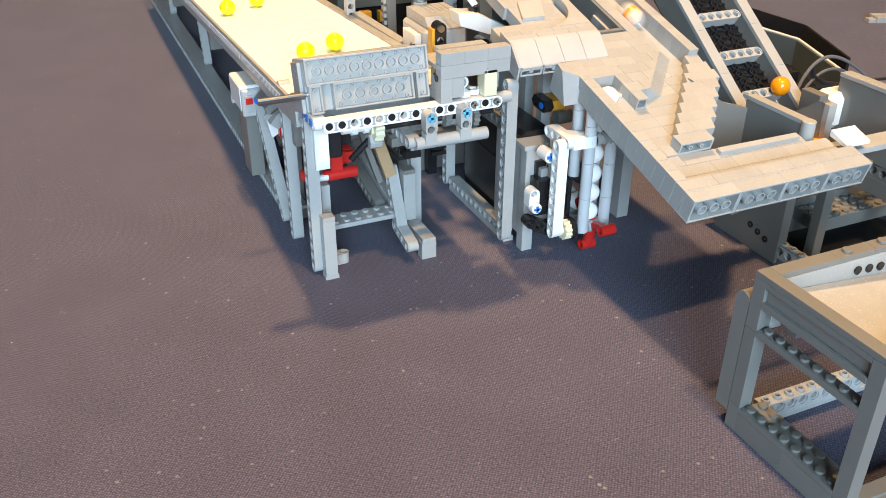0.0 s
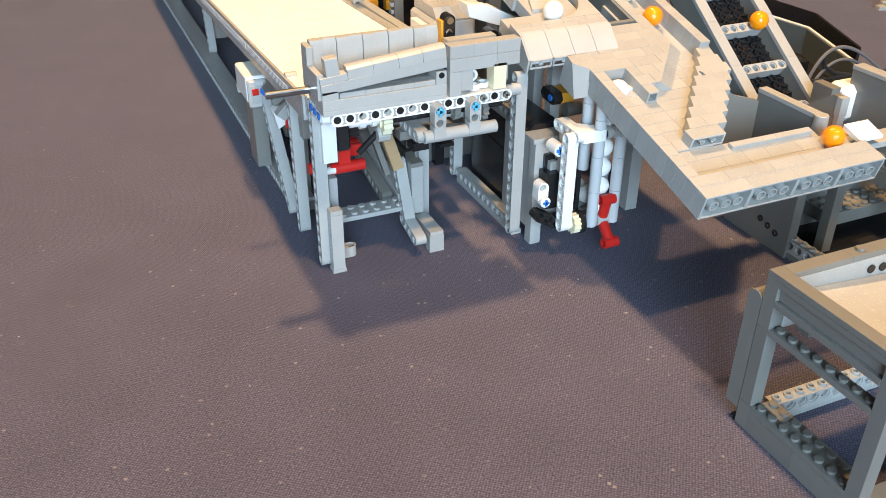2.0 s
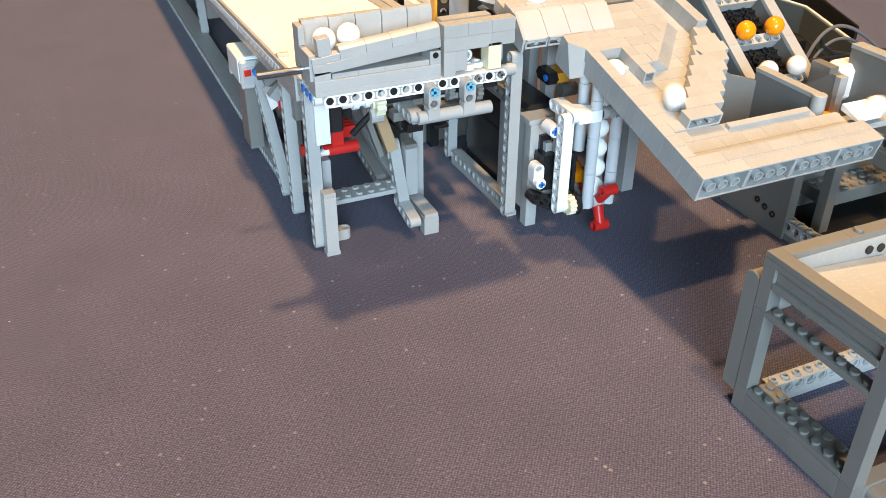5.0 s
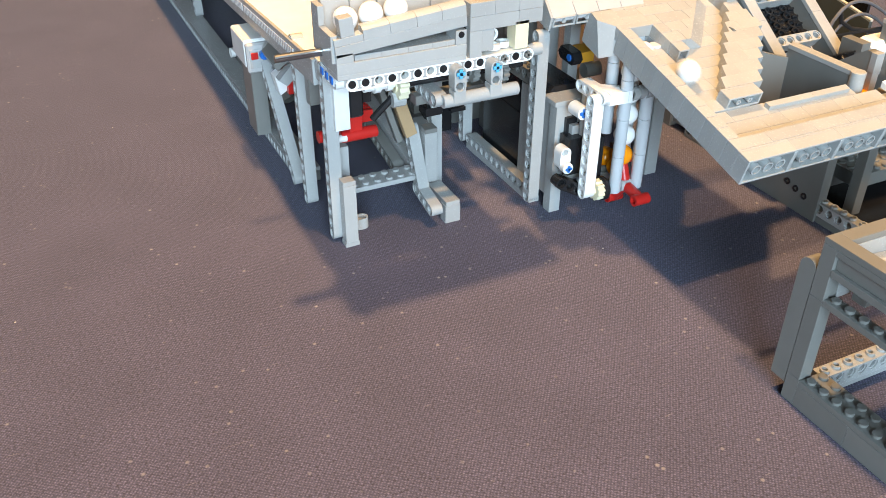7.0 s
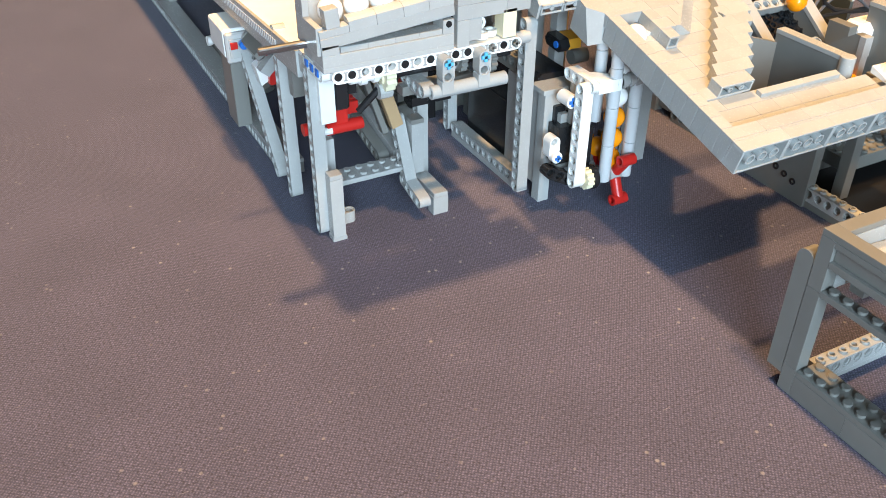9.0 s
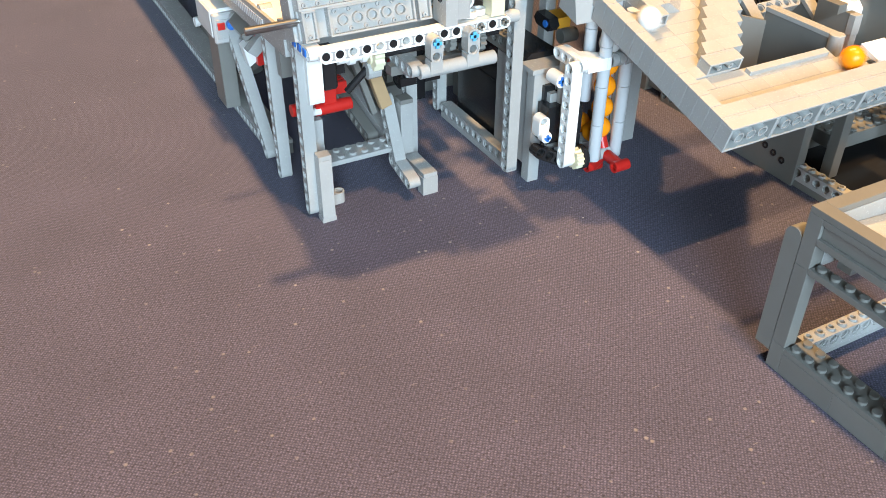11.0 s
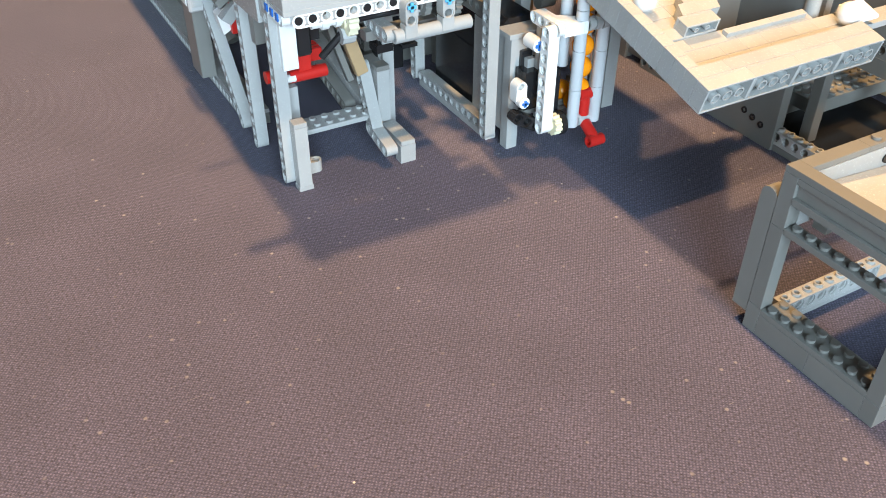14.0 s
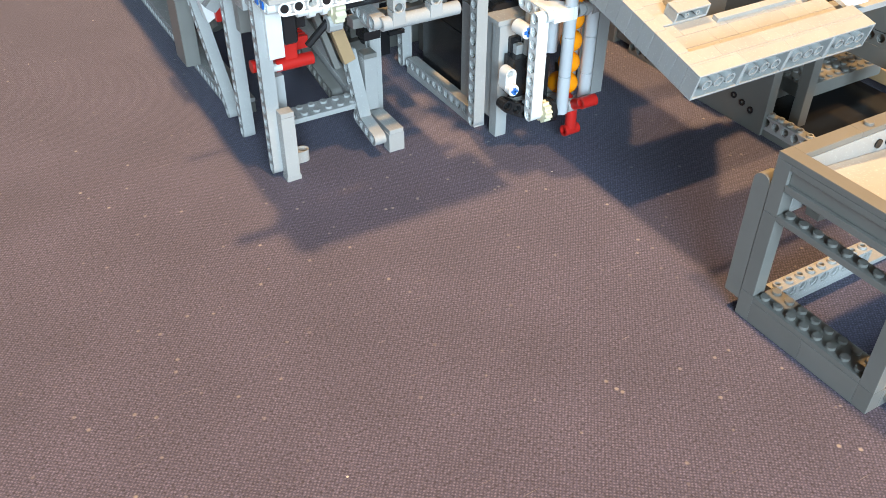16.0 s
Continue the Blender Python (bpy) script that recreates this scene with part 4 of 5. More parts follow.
def chain_flight():
    f = thing("chain_flight", "black chain links with a grey flight bar", "conveyor chain", group="flights of the chain")
    beam(5, GREY, f, at(-16, 0, 3) @ pose(0, 0, 0, 90), "flight_bar")
    for j in range(4):
        y = 7 + j * 6.6
        b = Build().box(-19, y, -4, 19, y + 4.6, -1.5, c=0.5).box(-19, y + 4.4, -3.4, 19, y + 6.8, -2.4, c=0.2)
        b.cyl((-5, y + 2.6, -2.0), "z", 3.2, 2.6, 14, hole=2.1).cyl((8, y + 2.6, -2.0), "z", 3.2, 2.6, 14, hole=2.1)
        b.box(-14, y + 1.2, -1.6, -9, y + 3.6, 0.4, c=0.4).box(12.5, y + 0.8, -1.6, 18, y + 2.4, 0.6, c=0.4).box(-1, y + 0.4, -1.6, 4, y + 1.8, 0.2, c=0.3)
        part("link", b, BLACK, f, "black chain link")
    return f


def loop_pose(d):
    """A place on the chain's closed loop, d millimetres along it: up the slope, round, and back underneath."""
    turn = math.pi * 9
    d %= 2 * RUN + 2 * turn
    if d < RUN:
        return INC @ at(30, d, -6)
    if d < RUN + turn:
        a = (d - RUN) / 9
        return INC @ at(30, RUN + 9 * math.sin(a), -15 + 9 * math.cos(a)) @ pose(0, 0, 0, -math.degrees(a))
    if d < 2 * RUN + turn:
        return INC @ at(30, RUN - (d - RUN - turn), -24) @ pose(0, 0, 0, -180)
    a = (d - 2 * RUN - turn) / 9
    return INC @ at(30, -9 * math.sin(a), -15 - 9 * math.cos(a)) @ pose(0, 0, 0, -180 - math.degrees(a))


FLIGHTS = int((2 * RUN + 18 * math.pi) // PITCH)
PITCH = (2 * RUN + 18 * math.pi) / FLIGHTS
first = chain_flight()
CHAIN = [first] + [copy_thing(first, Matrix()) for _ in range(FLIGHTS - 1)]


# ---- hopper walls beside the conveyor ----
def hopper():
    h = thing("ball_hopper", "dark grey brick hopper feeding the conveyor", "hopper")
    part("wall", Build().prism([(-110, 70), (-56, 70), (-56, 107), (-110, 107)], "x", 284, 290), DARK, h)
    row(283.4, 290.6, [], -110, -56, 107, 110, GREY, h, "wall_cap")
    part("end_cap", Build().cyl((287, -110, 80), "z", 4.6, 30, 20, c=0.4), GREY, h)
    part("wall", Build().add([(x, y, z) for y in (-58, -54) for x, z in ((232, 66), (284, 66), (284, 101), (262, 108), (232, 128))], [[0, 1, 2, 3, 4], [9, 8, 7, 6, 5], [0, 5, 6, 1], [1, 6, 7, 2], [2, 7, 8, 3], [3, 8, 9, 4], [4, 9, 5, 0]]), DARK, h)
    brick(290, -116, 70, 348, -40, 74, DARK, h, "floor")
    part("corner_wall", Build().prism([(-92, 74), (-58, 74), (-58, 90), (-88, 111), (-92, 111)], "x", 318, 324), DARK, h)
    # the dark wall's end face catches light: lighter grey pieces paint it
    brick(318, -96.2, 74, 324, -92.2, 98, GREY, h, "corner_post")
    brick(317.6, -96.6, 98, 324.4, -91.8, 111, GREY, h, "post_cap")
    brick(346, -62, 74, 354, -44, 102, DARK, h, "wall")
    part("white_cover", Build().box(358, -64, 74, 396, -44, 101, c=4), WHITE, h, "white rounded cover")
    part("roller", Build().cyl((262, -121, 92), "x", 4, 10, 16, hole=2), GREY, h)
    brick(294, -134, 92, 376, -118, 96, GREY, h, "outlet_floor")
    part("spout", Build().prism([(-136, 100), (-122, 103), (-122, 107), (-136, 102)], "x", 294, 314), WHITE, h, "white slanted spout")
    part("support", Build().box(316, -112, 0, 324, -104, 92), DARK, h)
    return h


hopper()


# ---- open bin in front ----
def open_bin():
    f = thing("open_bin", "dark grey brick bin with an open window frame", "bin")
    x0, x1, y0, y1 = 147.0, 290.0, -304.0, -224.0
    # window side
    row(x0, x0 + 8, [], y1 - 8, y1, 0, 16, DARK, f, "corner_brick")
    row(x0, x0 + 8, [], y0, y0 + 8, 0, 12.8, DARK, f, "corner_brick")
    brick(x0, y1 - 8, 16, x0 + 8, y1, 64, DARK, f, "corner_brick")
    brick(x0, y1 - 8, 64, x0 + 8, y1, 92.6, DARK, f, "corner_brick")
    brick(x0, y0, 12.8, x0 + 8, y0 + 8, 92.6, DARK, f, "corner_brick")
    brick(x0, y0 + 8, 0, x0 + 8, y0 + 40, 12.8, DARK, f, "sill_brick")
    brick(x0, y0 + 40, 0, x0 + 8, y1 - 8, 12.8, DARK, f, "sill_brick")
    studded(x0, y0 + 8, x0 + 16, y1 - 8, 12.8, 16, DARK, f, "sill_plate", "dark grey knobbed plate")
    studded(x0, y0 + 8, x0 + 8, y1 - 8, 62, 65.4, DARK, f, "rail_plate", "dark grey knobbed plate")
    brick(x0 - 0.2, y0 + 8, 78.4, x0 + 3, y1 - 8, 82, DARK, f, "lip")
    brick(x0 + 2, y0 + 8, 82, x0 + 8, y1 - 8, 89.4, DARK, f, "rail_brick")
    brick(x0, y0 + 8, 89.4, x0 + 8, y1 - 8, 92.6, DARK, f, "rail_plate")
    row(x0, x0 + 8, [], y0, y1, 92.6, 96, DARK, f, "top_tile")
    brick(x0 + 8, y1 - 8, 92.6, x0 + 46, y1, 96, DARK, f, "top_tile")
    for j in range(4):
        xs = x0 + 46 + j * 24
        tile = brick(xs, y1 - 8, 92.6, xs + 24, y1, 96, DARK, f, "top_tile")
        part("knob", Build().stud(8, 4, 3.3), DARK, tile)
    brick(x0 + 8, y0, 92.6, x1, y0 + 8, 96, DARK, f, "top_tile")
    brick(x0 + 8, y0, 0, x1, y0 + 8, 12, DARK, f, "sill_brick")
    # sloping floor and inner walls
    brick(x0 + 8, y1 - 8.2, 64, x1, y1 - 5, 92.6, GREY, f, "inner_wall")
    brick(x0 + 8, y1 - 5, 70, x1, y1, 92.6, DARK, f, "outer_wall")
    brick(x0 + 8, y0 + 5, 64, x1, y0 + 8, 92.6, GREY, f, "inner_wall")
    brick(x0 + 8, y0, 70, x1, y0 + 5, 92.6, DARK, f, "outer_wall")
    part("tray_floor", Build().box(0, y0 + 8.2, 0, 134, y1 - 8.4, 2, m=Matrix.Translation((x0 + 8, 0, 84)) @ pose(0, 0, 0, 0, 5, 0)), GREY, f, "smooth grey floor")
    # black discs paint the shade inside the wall's pin holes
    for j in range(8):
        part("pin_hole", Build().cyl((x0 + 60 + j * 8, y1 - 8.3, 86 - j * 0.6), "y", 2.4, -0.8, 14), BLACK, f)
    # cross brace, base rail, legs behind
    holed(9, GREY, f, at(x0 + 16, y1 - 6, 3.2), "base_rail", "light grey knobbed rail with holes")
    brick(x0 + 8, y1 - 10, 0, x1, y1 - 2, 3.2, GREY, f, "base_plate")
    part("joint", Build().box(x0 + 50, y1 - 30, 60, x0 + 64, y1 - 14, 78).cyl((x0 + 46, y1 - 22, 66), "x", 4, 10, 14), GREY, f)
    brick(x0 + 14, y1 - 20, 64, x0 + 30, y1 - 12, 76, DARK, f, "bracket")
    brick(x1 - 8, y0, 0, x1, y0 + 8, 92.6, DARK, f, "corner_column")
    brick(x1 - 8, y1 - 8, 0, x1, y1, 92.6, DARK, f, "corner_column")
    part("side_bar", Build().prism([(y1 + 0.2, 9), (y1 + 9.6, 9)] + [(y1 + 4.9 + 4.7 * math.cos(q), 76 + 4.7 * math.sin(q)) for q in [math.pi * i / 12 for i in range(13)]], "x", x0 + 0.2, x0 + 8), DARK, f, "dark grey round-topped bar on the side")
    beam(7, DARK, f, at(x0 + 14, y0 - 4, 6, XB), "side_beam")
    return f


open_bin()


# ---- what stands behind ----
def gear_motor():
    m = thing("gear_motor", "white and grey motor with black coupling", "motor", at(110, 100, 92))
    brick(0, 0, 0, 36, 44, 40, WHITEGREY, m, "case", c=2.0)
    part("cap", Build().prism([(0, 40), (44, 40), (44, 48), (8, 48)], "x", 4, 36), GREY, m)
    for j in range(5):
        brick(14 + j * 4, 20, 47.6, 16 + j * 4, 42, 48.6, GREY, m, "rib")
    brick(-5, 6, 4, 0.2, 30, 36, WHITE, m, "side_plate")
    # dark discs for the shaded holes of the side plate
    part("pin_hole", Build().cyl((-5.4, 12, 26), "x", 3, 1, 14).cyl((-5.4, 12, 14), "x", 3, 1, 14), DARK, m)
    brick(16, 30, -96, 24, 38, 0, BLACK, m, "stand")
    return m


gear_motor()
coup = thing("black_coupling", "black coupling with a steel axle, its lit side toned amber", "coupling", at(85, 22, 131))
part("body", Build().arm(3, at(6, 8, 8, UPY)), BLACK, coup)
part("axle_end", Build().cyl((6, 3.4, 24), "y", 2.4, 1.5, 12), STEEL, coup)
# amber strip paints the light on the black body's left side
brick(0, 5, 4, 2, 12, 24, YELLOW, coup, "amber_side")
brick(2, 4, -32, 10, 12, 4, BLACK, coup, "stem")
part("roller", Build().cyl((19, 10, 8), "x", 3.4, 10, 16, hole=2.0), GREY, coup)

bell = thing("white_bell_crank", "white curved arm with black pins", "linkage", at(3, 2, -3))
part("arm", Build().prism([(155, 119), (146, 121), (137, 146), (132, 158), (141, 160), (146, 150), (154, 133)], "y", 64, 80), WHITE, bell)
part("pin", Build().cyl((134, 72, 153), "z", 3.4, 4, 14), BLACK, bell)
part("rod", Build().pipe([(134, 70, 158), (126, 78, 170), (118, 92, 186)], 1.6, 8), WHITE, bell, "thin white rod")
part("rod", Build().pipe([(137, 72, 158), (130, 82, 170), (122, 96, 186)], 1.2, 8), WHITE, bell, "thin white rod")
part("stand", Build().box(146, 70, 3, 154, 78, 136), DARK, bell)
part("black_bar", Build().pipe([(126, 52, 138), (138, 46, 132), (150, 42, 126)], 4.2, 12), BLACK, bell)
part("knob", Build().cyl((128, 50, 138), "y", 4.6, -9, 16, c=0.6).cyl((139, 46, 133), "y", 4.6, -9, 16, c=0.6), BLACK, bell)
part("bar", Build().box(118, 40, 122, 150, 47, 128, m=None), DARK, bell)


def back_frame():
    f = thing("rear_frame", "dark grey beams and black case behind the table", "machine frame")
    beam(11, GREY, f, at(103, 252, 100, UPY), "post")
    brick(103, 248, 0, 111, 256, 96, DARK, f, "post_base")
    brick(119, 200, 0, 127, 210, 230, DARK, f, "tower")
    b = Build()
    for j in range(20):
        b.box(116.6, 202, 104 + j * 6, 119.2, 208, 107.4 + j * 6, c=0.3)
    part("rack", b, GREY, f, "grey toothed rack")
    brick(112, 330, 0, 260, 430, 96, BLACK, f, "dark_case")
    part("cover", Build().box(112, 316, 96, 240, 320, 190), GLASSY, f, "smoky grey cover")
    brick(129, 296, 88, 139, 304, 97, YELLOW, f, "amber_block", label="amber block")
    brick(147, 296, 86, 159, 304, 96, YELLOW, f, "amber_block")
    brick(126, 298, 0, 162, 306, 84, BLACK, f, "amber_stand")
    part("slanted_bar", Build().box(-4, 0, -4, 4, 112, 4, m=at(107, 246, 108) @ pose(0, 0, 0, 0, 0, 180) @ pose(0, 0, 0, 2)), GREY, f)
    for j in range(2):
        b = Build()
        for k in range(10):
            b.cyl((128 + j * 26, 150, 118 + k * 5), "z", 5.5, 3, 16)
        b.cyl((128 + j * 26, 150, 60), "z", 3, 120, 12)
        part("spring", b, GREY, f, "grey coil spring")
    brick(118, 140, 0, 168, 164, 62, DARK, f, "spring_base")
    part("housing", Build().prism([(162, 92), (184, 92), (190, 104), (190, 130), (156, 130), (156, 100)], "z", 132, 176), GLASSY, f, "smoky clear housing")
    brick(158, 96, 0, 188, 128, 131, DARK, f, "housing_base")
    return f


back_frame()


def black_tray():
    t = thing("black_tray", "black plastic tray with smoky inner panel", "tray")

    def side(name, xa, ya, xb, yb, h, mat, lean=0.0, label=""):
        a, b, n = Vector((xa, ya, 0)), Vector((xb, yb, 0)), Vector((yb - ya, xa - xb, 0)).normalized()
        out = n * 3 + n * lean
        top = [a + out, b + out, b + out - n * 3, a + out - n * 3]
        v = [tuple(q + Vector((0, 0, 2))) for q in (a + n * 3, b + n * 3, b, a)] + [tuple(q + Vector((0, 0, h))) for q in top]
        return part(name, Build().add(v, [[0, 1, 2, 3], [4, 5, 6, 7], [0, 1, 5, 4], [1, 2, 6, 5], [2, 3, 7, 6], [3, 0, 4, 7]]), mat, t, label)

    side("side", 619, 156, 670, 271, 33, BLACK)
    side("side", 670, 271, 662, 390, 33, BLACK)
    side("panel", 575, 115, 621, 232, 31, GLASSY, label="smoky grey panel")
    side("panel", 621, 232, 614, 290, 31, GLASSY)
    part("rim", Build().pipe([(578, 115, 32), (624, 232, 32), (617, 290, 32)], 1.4, 8), WHITE, t, "pale rim line")
    part("floor", Build().prism([(500, 110), (574, 112), (616, 152), (668, 270), (660, 390), (500, 390)], "z", 0, 2), BLACK, t)
    brick(540, 180, 2.2, 580, 230, 16, BLACK, t, "block")
    return t


black_tray()
cable = thing("cable_loop", "black cables curling out of the tray", "cable")
part("lead", Build().pipe([(448 + 118 * i / 26, 60 + 4 * math.sin(i / 5), 28 + 49 * math.sin(math.pi * (i / 26) ** 0.62)) for i in range(27)], 1.6, 10), SHINY, cable, "glossy grey cable")
part("lead", Build().pipe([(462 + 90 * i / 20, 66, 34 + 30 * math.sin(math.pi * (i / 20) ** 0.7)) for i in range(21)], 1.4, 10), SHINY, cable)
part("lead", Build().pipe([(470, 64, 70), (476, 66, 60), (490, 66, 52), (516, 66, 46), (560, 66, 42), (600, 66, 20)], 2.0, 10), CABLE, cable)
part("lead", Build().pipe([(440, 62, 50), (480, 64, 49), (530, 66, 47), (580, 68, 44), (620, 70, 20)], 1.5, 8), CABLE, cable)
part("plug", Build().box(395, 44, 0, 415, 62, 36), BLACK, cable)
part("plug", Build().box(520, 32, 0, 540, 50, 42), BLACK, cable)
part("plug", Build().box(500, 42, 0, 514, 60, 36), BLACK, cable)
loose = thing("loose_track_piece", "loose grey toothed piece on the cloth", "plastic part", at(860, 330, 0, pose(0, 0, 0, 0, 0, -20)))
part("bar", Build().box(0, 0, 0, 60, 10, 8).box(-10, 2, 0, 0, 14, 5).box(8, 10, 0, 14, 20, 4), GREY, loose)
part("bar", Build().box(0, 14, 0, 60, 22, 8), GREY, loose)

# ---- balls ----
BALL = {}


def ball(mat, label, x, y, z):
    if mat.name not in BALL:
        b = Build().ball((0, 0, 0), 7.0, 28)
        BALL[mat.name] = b.mesh("ball", mat)
    o = new("ball", BALL[mat.name])
    o.location = (x / 1000, y / 1000, z / 1000)
    return tagged(o, label, "ball", "rolling balls")


WHITE_BALL = (BALLWHITE, "glossy white plastic ball in the ball machine")
ORANGE_BALL = (ORANGE, "glossy orange plastic ball in the ball machine")
YELLOW_BALL = (LIME, "glossy yellow plastic ball in the ball machine")
LIME_BALL = (LIME, "bright yellow plastic ball on the white sheet")


def on_deck(x, y, h=-0.12):
    v = TILT @ Vector((x * S, y * S, h * S))
    return (v.x, v.y, v.z)


def collector(i):
    return (392 + 14.6 * i, -126, 103.2)


trough = thing("collector_trough", "grey trough that gathers the balls", "trough")
brick(376, -136, 92, 860, -116, 96, GREY, trough, "floor")
brick(376, -116, 92, 860, -112, 106, GREY, trough, "side")
brick(376, -140, 92, 860, -136, 106, GREY, trough, "side")
brick(600, -132, 0, 616, -120, 92, GREY, trough, "leg")
brick(840, -132, 0, 856, -120, 92, GREY, trough, "leg")
lane = thing("upper_lane", "grey lane where balls wait", "track", TILT)
brick(73, 262, -16, 97, 460, -8, GREY, lane, "floor")
brick(97, 262, -16, 101, 460, 0, GREY, lane, "side")
brick(69, 262, -16, 73, 460, 0, GREY, lane, "side")
brick(-10, 262, -8, 24, 420, 2, GREY, lane, "floor")
for x in (-4, 80):
    v = TILT @ Vector((x, 400, -8))
    brick(v.x, v.y, 0, v.x + 10, v.y + 10, v.z - 4, GREY, lane, "leg", TILT.inverted())
feed = thing("lift_feed", "grey feed floor behind the ball lift", "track")
brick(168, -30, 24, 184, 140, 28, GREY, feed, "floor")
brick(174, 120, 0, 182, 128, 24, GREY, feed, "leg")
brick(174, 0, 0, 182, 8, 24, GREY, feed, "leg")

MOVES = []  # (thing, rows of seconds and a pose in millimetres)
done = 0

# balls that run down the channel: seconds at the bend, colour
RUNS = [(0.88, 0), (1.5, 1), (2.23, 1), (2.87, 0), (3.9, 1), (4.9, 0), (6.26, 2), (9.7, 0), (10.5, 1), (11.55, 0), (12.84, 2), (13.44, 0), (14.74, 1)]
for i, (t, c) in enumerate(RUNS):
    b = ball(*((WHITE_BALL, ORANGE_BALL, YELLOW_BALL)[c]), *on_deck(10.1, 27 + 1.85 * i))
    wait = on_deck(10.1, 27 + 1.85 * i)
    rows = [(0.0, wait)] if t > 1.7 else []
    rows += [(t - 1.5, wait)] if t > 1.7 else []
    for d, p in ((-0.85, on_deck(10.1, 26.4)), (-0.22, on_deck(10.1, 22.3)), (-0.09, on_deck(9.6, 16.8)), (0, on_deck(7.4, 13)), (0.1, on_deck(3.6, 8.8)), (0.18, on_deck(2.9, 5.8)),
                 (0.3, on_deck(6.5, 3.5)), (0.5, on_deck(14.4, 3.4)), (0.62, on_deck(18.5, 3.4)), (0.8, (372, -126, 103.2)), (1.3, collector(done))):
        if 0 <= t + d <= 16:
            rows.append((t + d, p))
    if rows[0][0] > 0.001:
        rows.insert(0, (0.0, on_deck(10.1, 24)))
    if rows[-1][0] < 16:
        rows.append((16.0, rows[-1][1]))
    done += 1
    MOVES.append((b, rows))

# balls that climb the lift and run off at the top
COLUMN, EXITS = (175.0, -38.0), (3.0, 4.3, 5.62, 6.88, 8.36, 9.65, 10.95, 12.29, 13.88, 15.95)


def lift_place(level):
    if level >= 0:
        return (COLUMN[0] + max(0, level - 5) * 0.5, COLUMN[1] - (9 if level >= 6 else 0), 35 + 14.4 * level - (1 if level >= 6 else 0))
    return (COLUMN[0] + 1, COLUMN[1] - 15 * level, 35.2)


for j in range(17):
    b = ball(*(WHITE_BALL if j < 9 else ORANGE_BALL), 0, 0, 0)
    rows = [(0.0, lift_place(6 - j))]
    for k, t in enumerate(EXITS):
        if k < j:
            rows += [(t - 0.15, lift_place(6 - j + k)), (t + 0.25, lift_place(7 - j + k))]
        elif k == j:
            for d, p in ((-0.2, lift_place(6)), (0, on_deck(2.1, 13.7)), (0.1, on_deck(2.2, 10.8)), (0.22, on_deck(2.4, 6.5)), (0.32, on_deck(4.8, 3.6)), (0.5, on_deck(11, 3.4)),
                         (0.62, on_deck(16, 3.4)), (0.75, (350, -126, 103.2)), (1.2, collector(done))):
                if t + d <= 16:
                    rows.append((t + d, p))
            done += 1
    if rows[-1][0] < 16:
        rows.append((16.0, rows[-1][1]))
    MOVES.append((b, rows))

# balls that run into the tray and are tipped onto the sheet
for i, t in enumerate((2.8, 4.3, 5.75, 7.7, 8.9)):
    rest = (1 + 15.0 * i, -5.5, 150.5 + 0.9 * i)
    start = on_deck(1.2, 34 + 1.9 * i, 1.15)
    b = ball(*WHITE_BALL, *start)
    sheet_z = lambda y: 120.2 + 7.2 - (y - 22) * math.tan(radians(SLOPE))
    rows = [(0.0, start), (max(0.1, t - 1.5), start), (t - 0.95, on_deck(1.2, 25, 1.15)), (t - 0.78, on_deck(-0.6, 22.6, 1.15)), (t - 0.62, (118, 2, 151.5)), (t - 0.45, (84, -1, 152)), (t - 0.12, (rest[0] + 20, -5.5, 152)),
            (t, rest), (10.55, rest), (10.75, (rest[0], 2, 160)), (10.95, (rest[0], 26, 140)), (11.1, (rest[0], 50, sheet_z(50))), (12.9, (rest[0] + 4, 560 + 20 * i, sheet_z(560 + 20 * i))), (16.0, (rest[0] + 4, 700, sheet_z(700)) if i == 0 else (rest[0] + 4, 690, sheet_z(690)))]
    MOVES.append((b, rows))
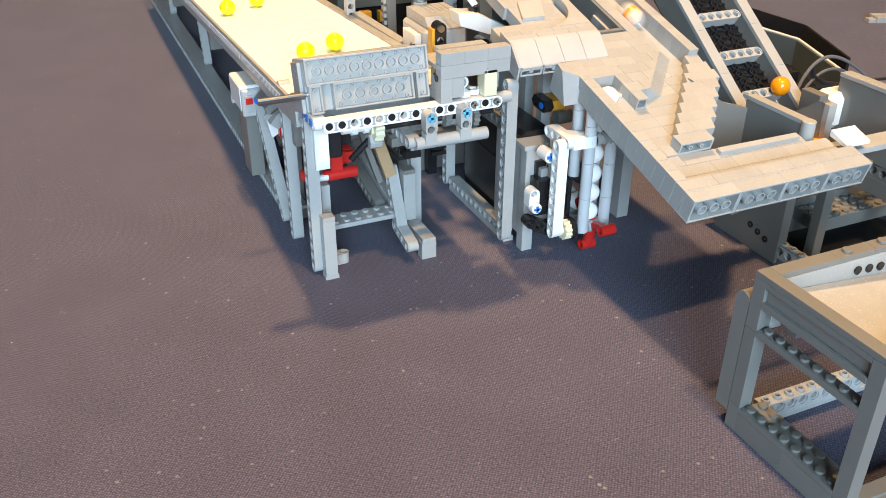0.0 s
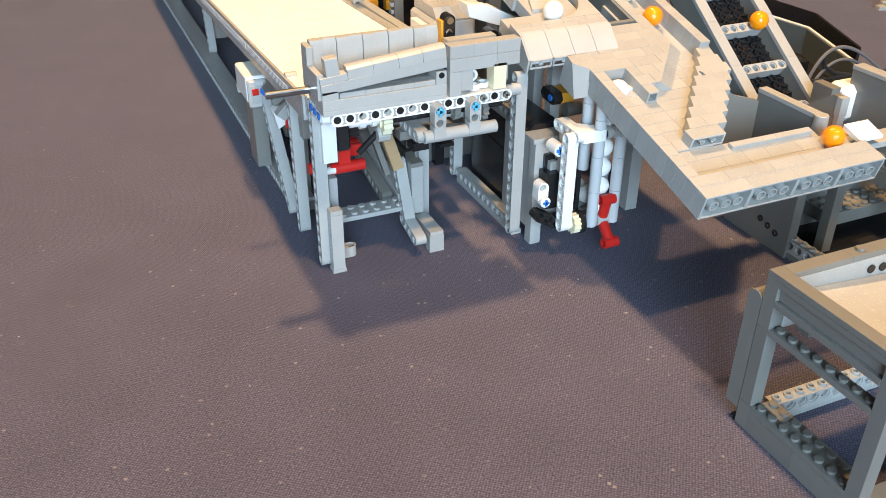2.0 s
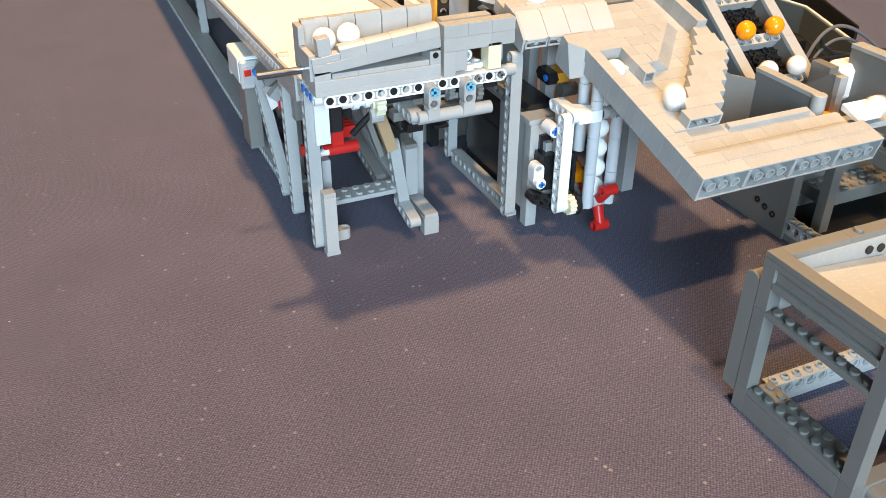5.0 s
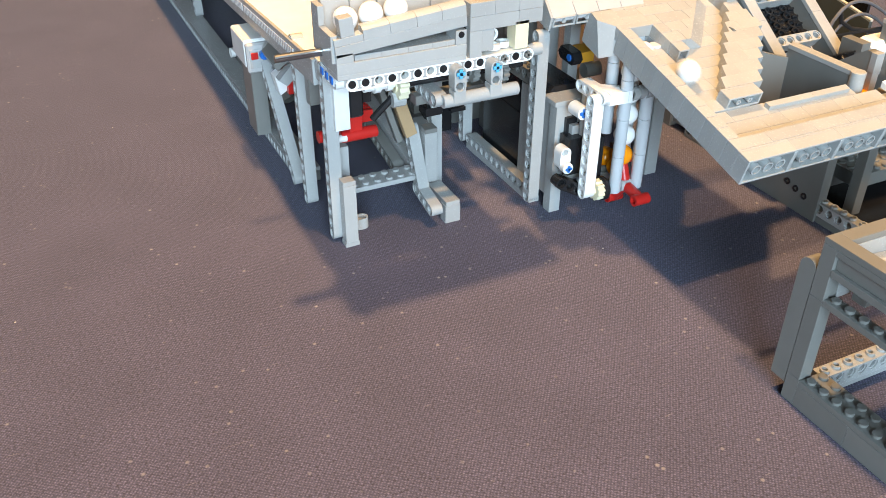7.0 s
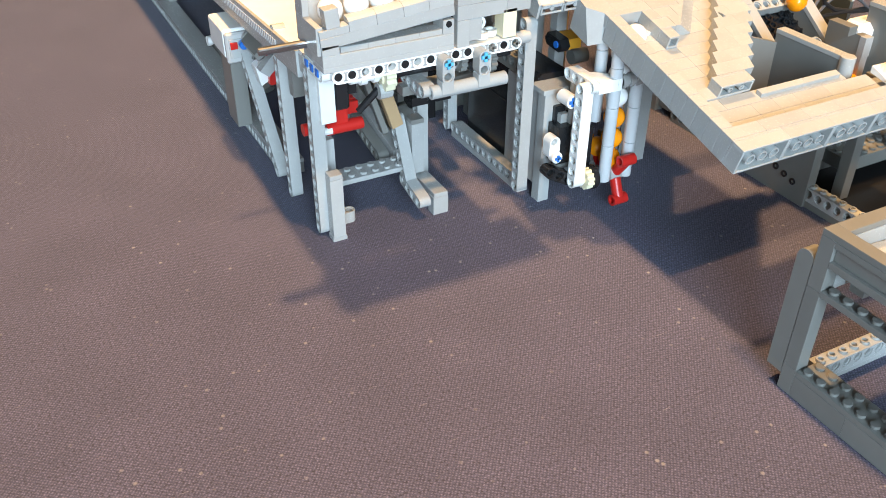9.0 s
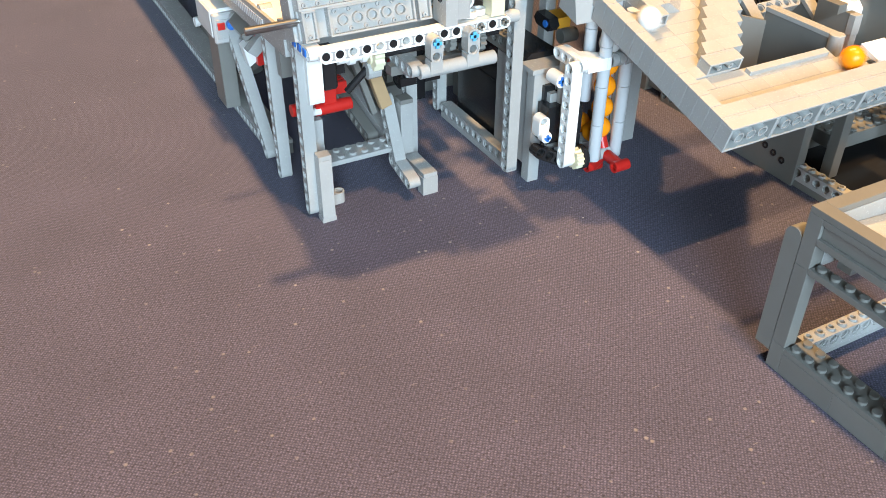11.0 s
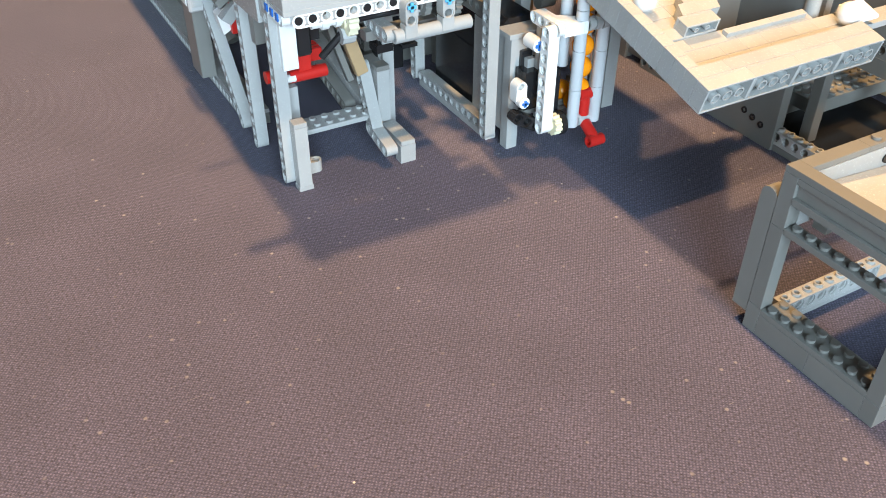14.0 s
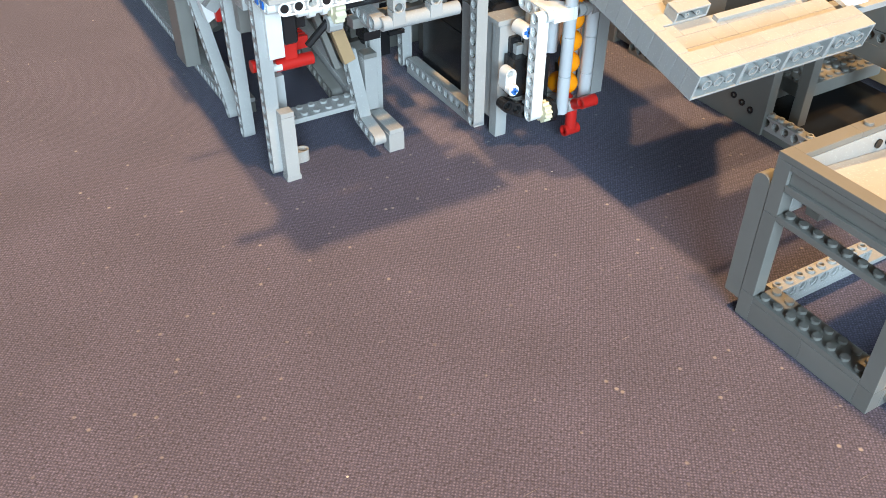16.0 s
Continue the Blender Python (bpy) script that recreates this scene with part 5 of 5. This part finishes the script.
for x, y, v in ((24, 118, 270), (52, 136, 270), (6, 306, 320), (38, 330, 320)):
    b = ball(*LIME_BALL, x, y, 0)
    end = 720 if y < 200 else 735
    rows = [(0.0, (x, y, sheet_z(y)))] + [(k * 0.2, (x + k, yy, sheet_z(yy))) for k in range(1, 13) if (yy := y + v * 0.2 * k + 3 * k * k) < end]
    rows.append((rows[-1][0] + 0.3, (rows[-1][1][0], end, sheet_z(end))))
    rows.append((16.0, rows[-1][1]))
    MOVES.append((b, rows))

# balls carried up the conveyor
STEP = 1.38


def climb(d, x):
    v = INC @ Vector((x, d, 8.0))
    return (v.x, v.y, v.z)


RIDERS = [(0, 40, 19, 1), (5.5, 16, 60, 1), (5.5, 42, 60, 1), (5.5, 16, 25, 0), (5.5, 42, 25, 0), (8.5, 40, 19, 1), (11.5, 18, 20, 0), (13.4, 42, 20, 1)]
for i, (t0, x, d0, c) in enumerate(RIDERS):
    slot = (298 + 15 * (i % 3), -66 - 15 * (i // 3), 81.2)
    b = ball(*(ORANGE_BALL if c else WHITE_BALL), 0, 0, 0)
    rate = PITCH / STEP
    rows = []
    for k in range(33):
        t = k * 0.5
        d = min(d0 + (t - t0) * rate, 318)
        rows.append((t, climb(d, x) if d > 8 else slot))
    MOVES.append((b, rows))


# ---- motion ----
def keyed(p, turn=(0, 0, 0)):
    return pose(p[0] / 1000, p[1] / 1000, p[2] / 1000, *turn)


def motions():
    tip = [(0.0, 105), (0.4, 100), (0.5, 84), (0.6, 62), (0.7, 36), (0.8, 7), (0.88, 0), (1.0, 0), (10.5, 0), (10.75, 55), (11.0, 105), (11.3, 105), (12.0, 104), (12.2, 62), (12.4, 7), (12.5, 0), (16.0, 0)]
    walk(tray, [(t, keyed(PIVOT, (-a, 0, 0))) for t, a in tip])
    period = 1.35
    walk(crank, [(k * 0.25, keyed(HUB, (90 + 120 * (k * 0.25 - 0.5) / period, 0, 0))) for k in range(65)])
    for i, f in enumerate(CHAIN):
        rows = []
        for k in range(65):
            m = loop_pose(i * PITCH + 20 + k * 0.25 / STEP * PITCH)
            rows.append((k * 0.25, Matrix.LocRotScale(m.translation / 1000, m.to_quaternion(), None)))
        walk(f, rows)
    for b, rows in MOVES:
        walk(b, [(t, keyed(p)) for t, p in rows])


motions()
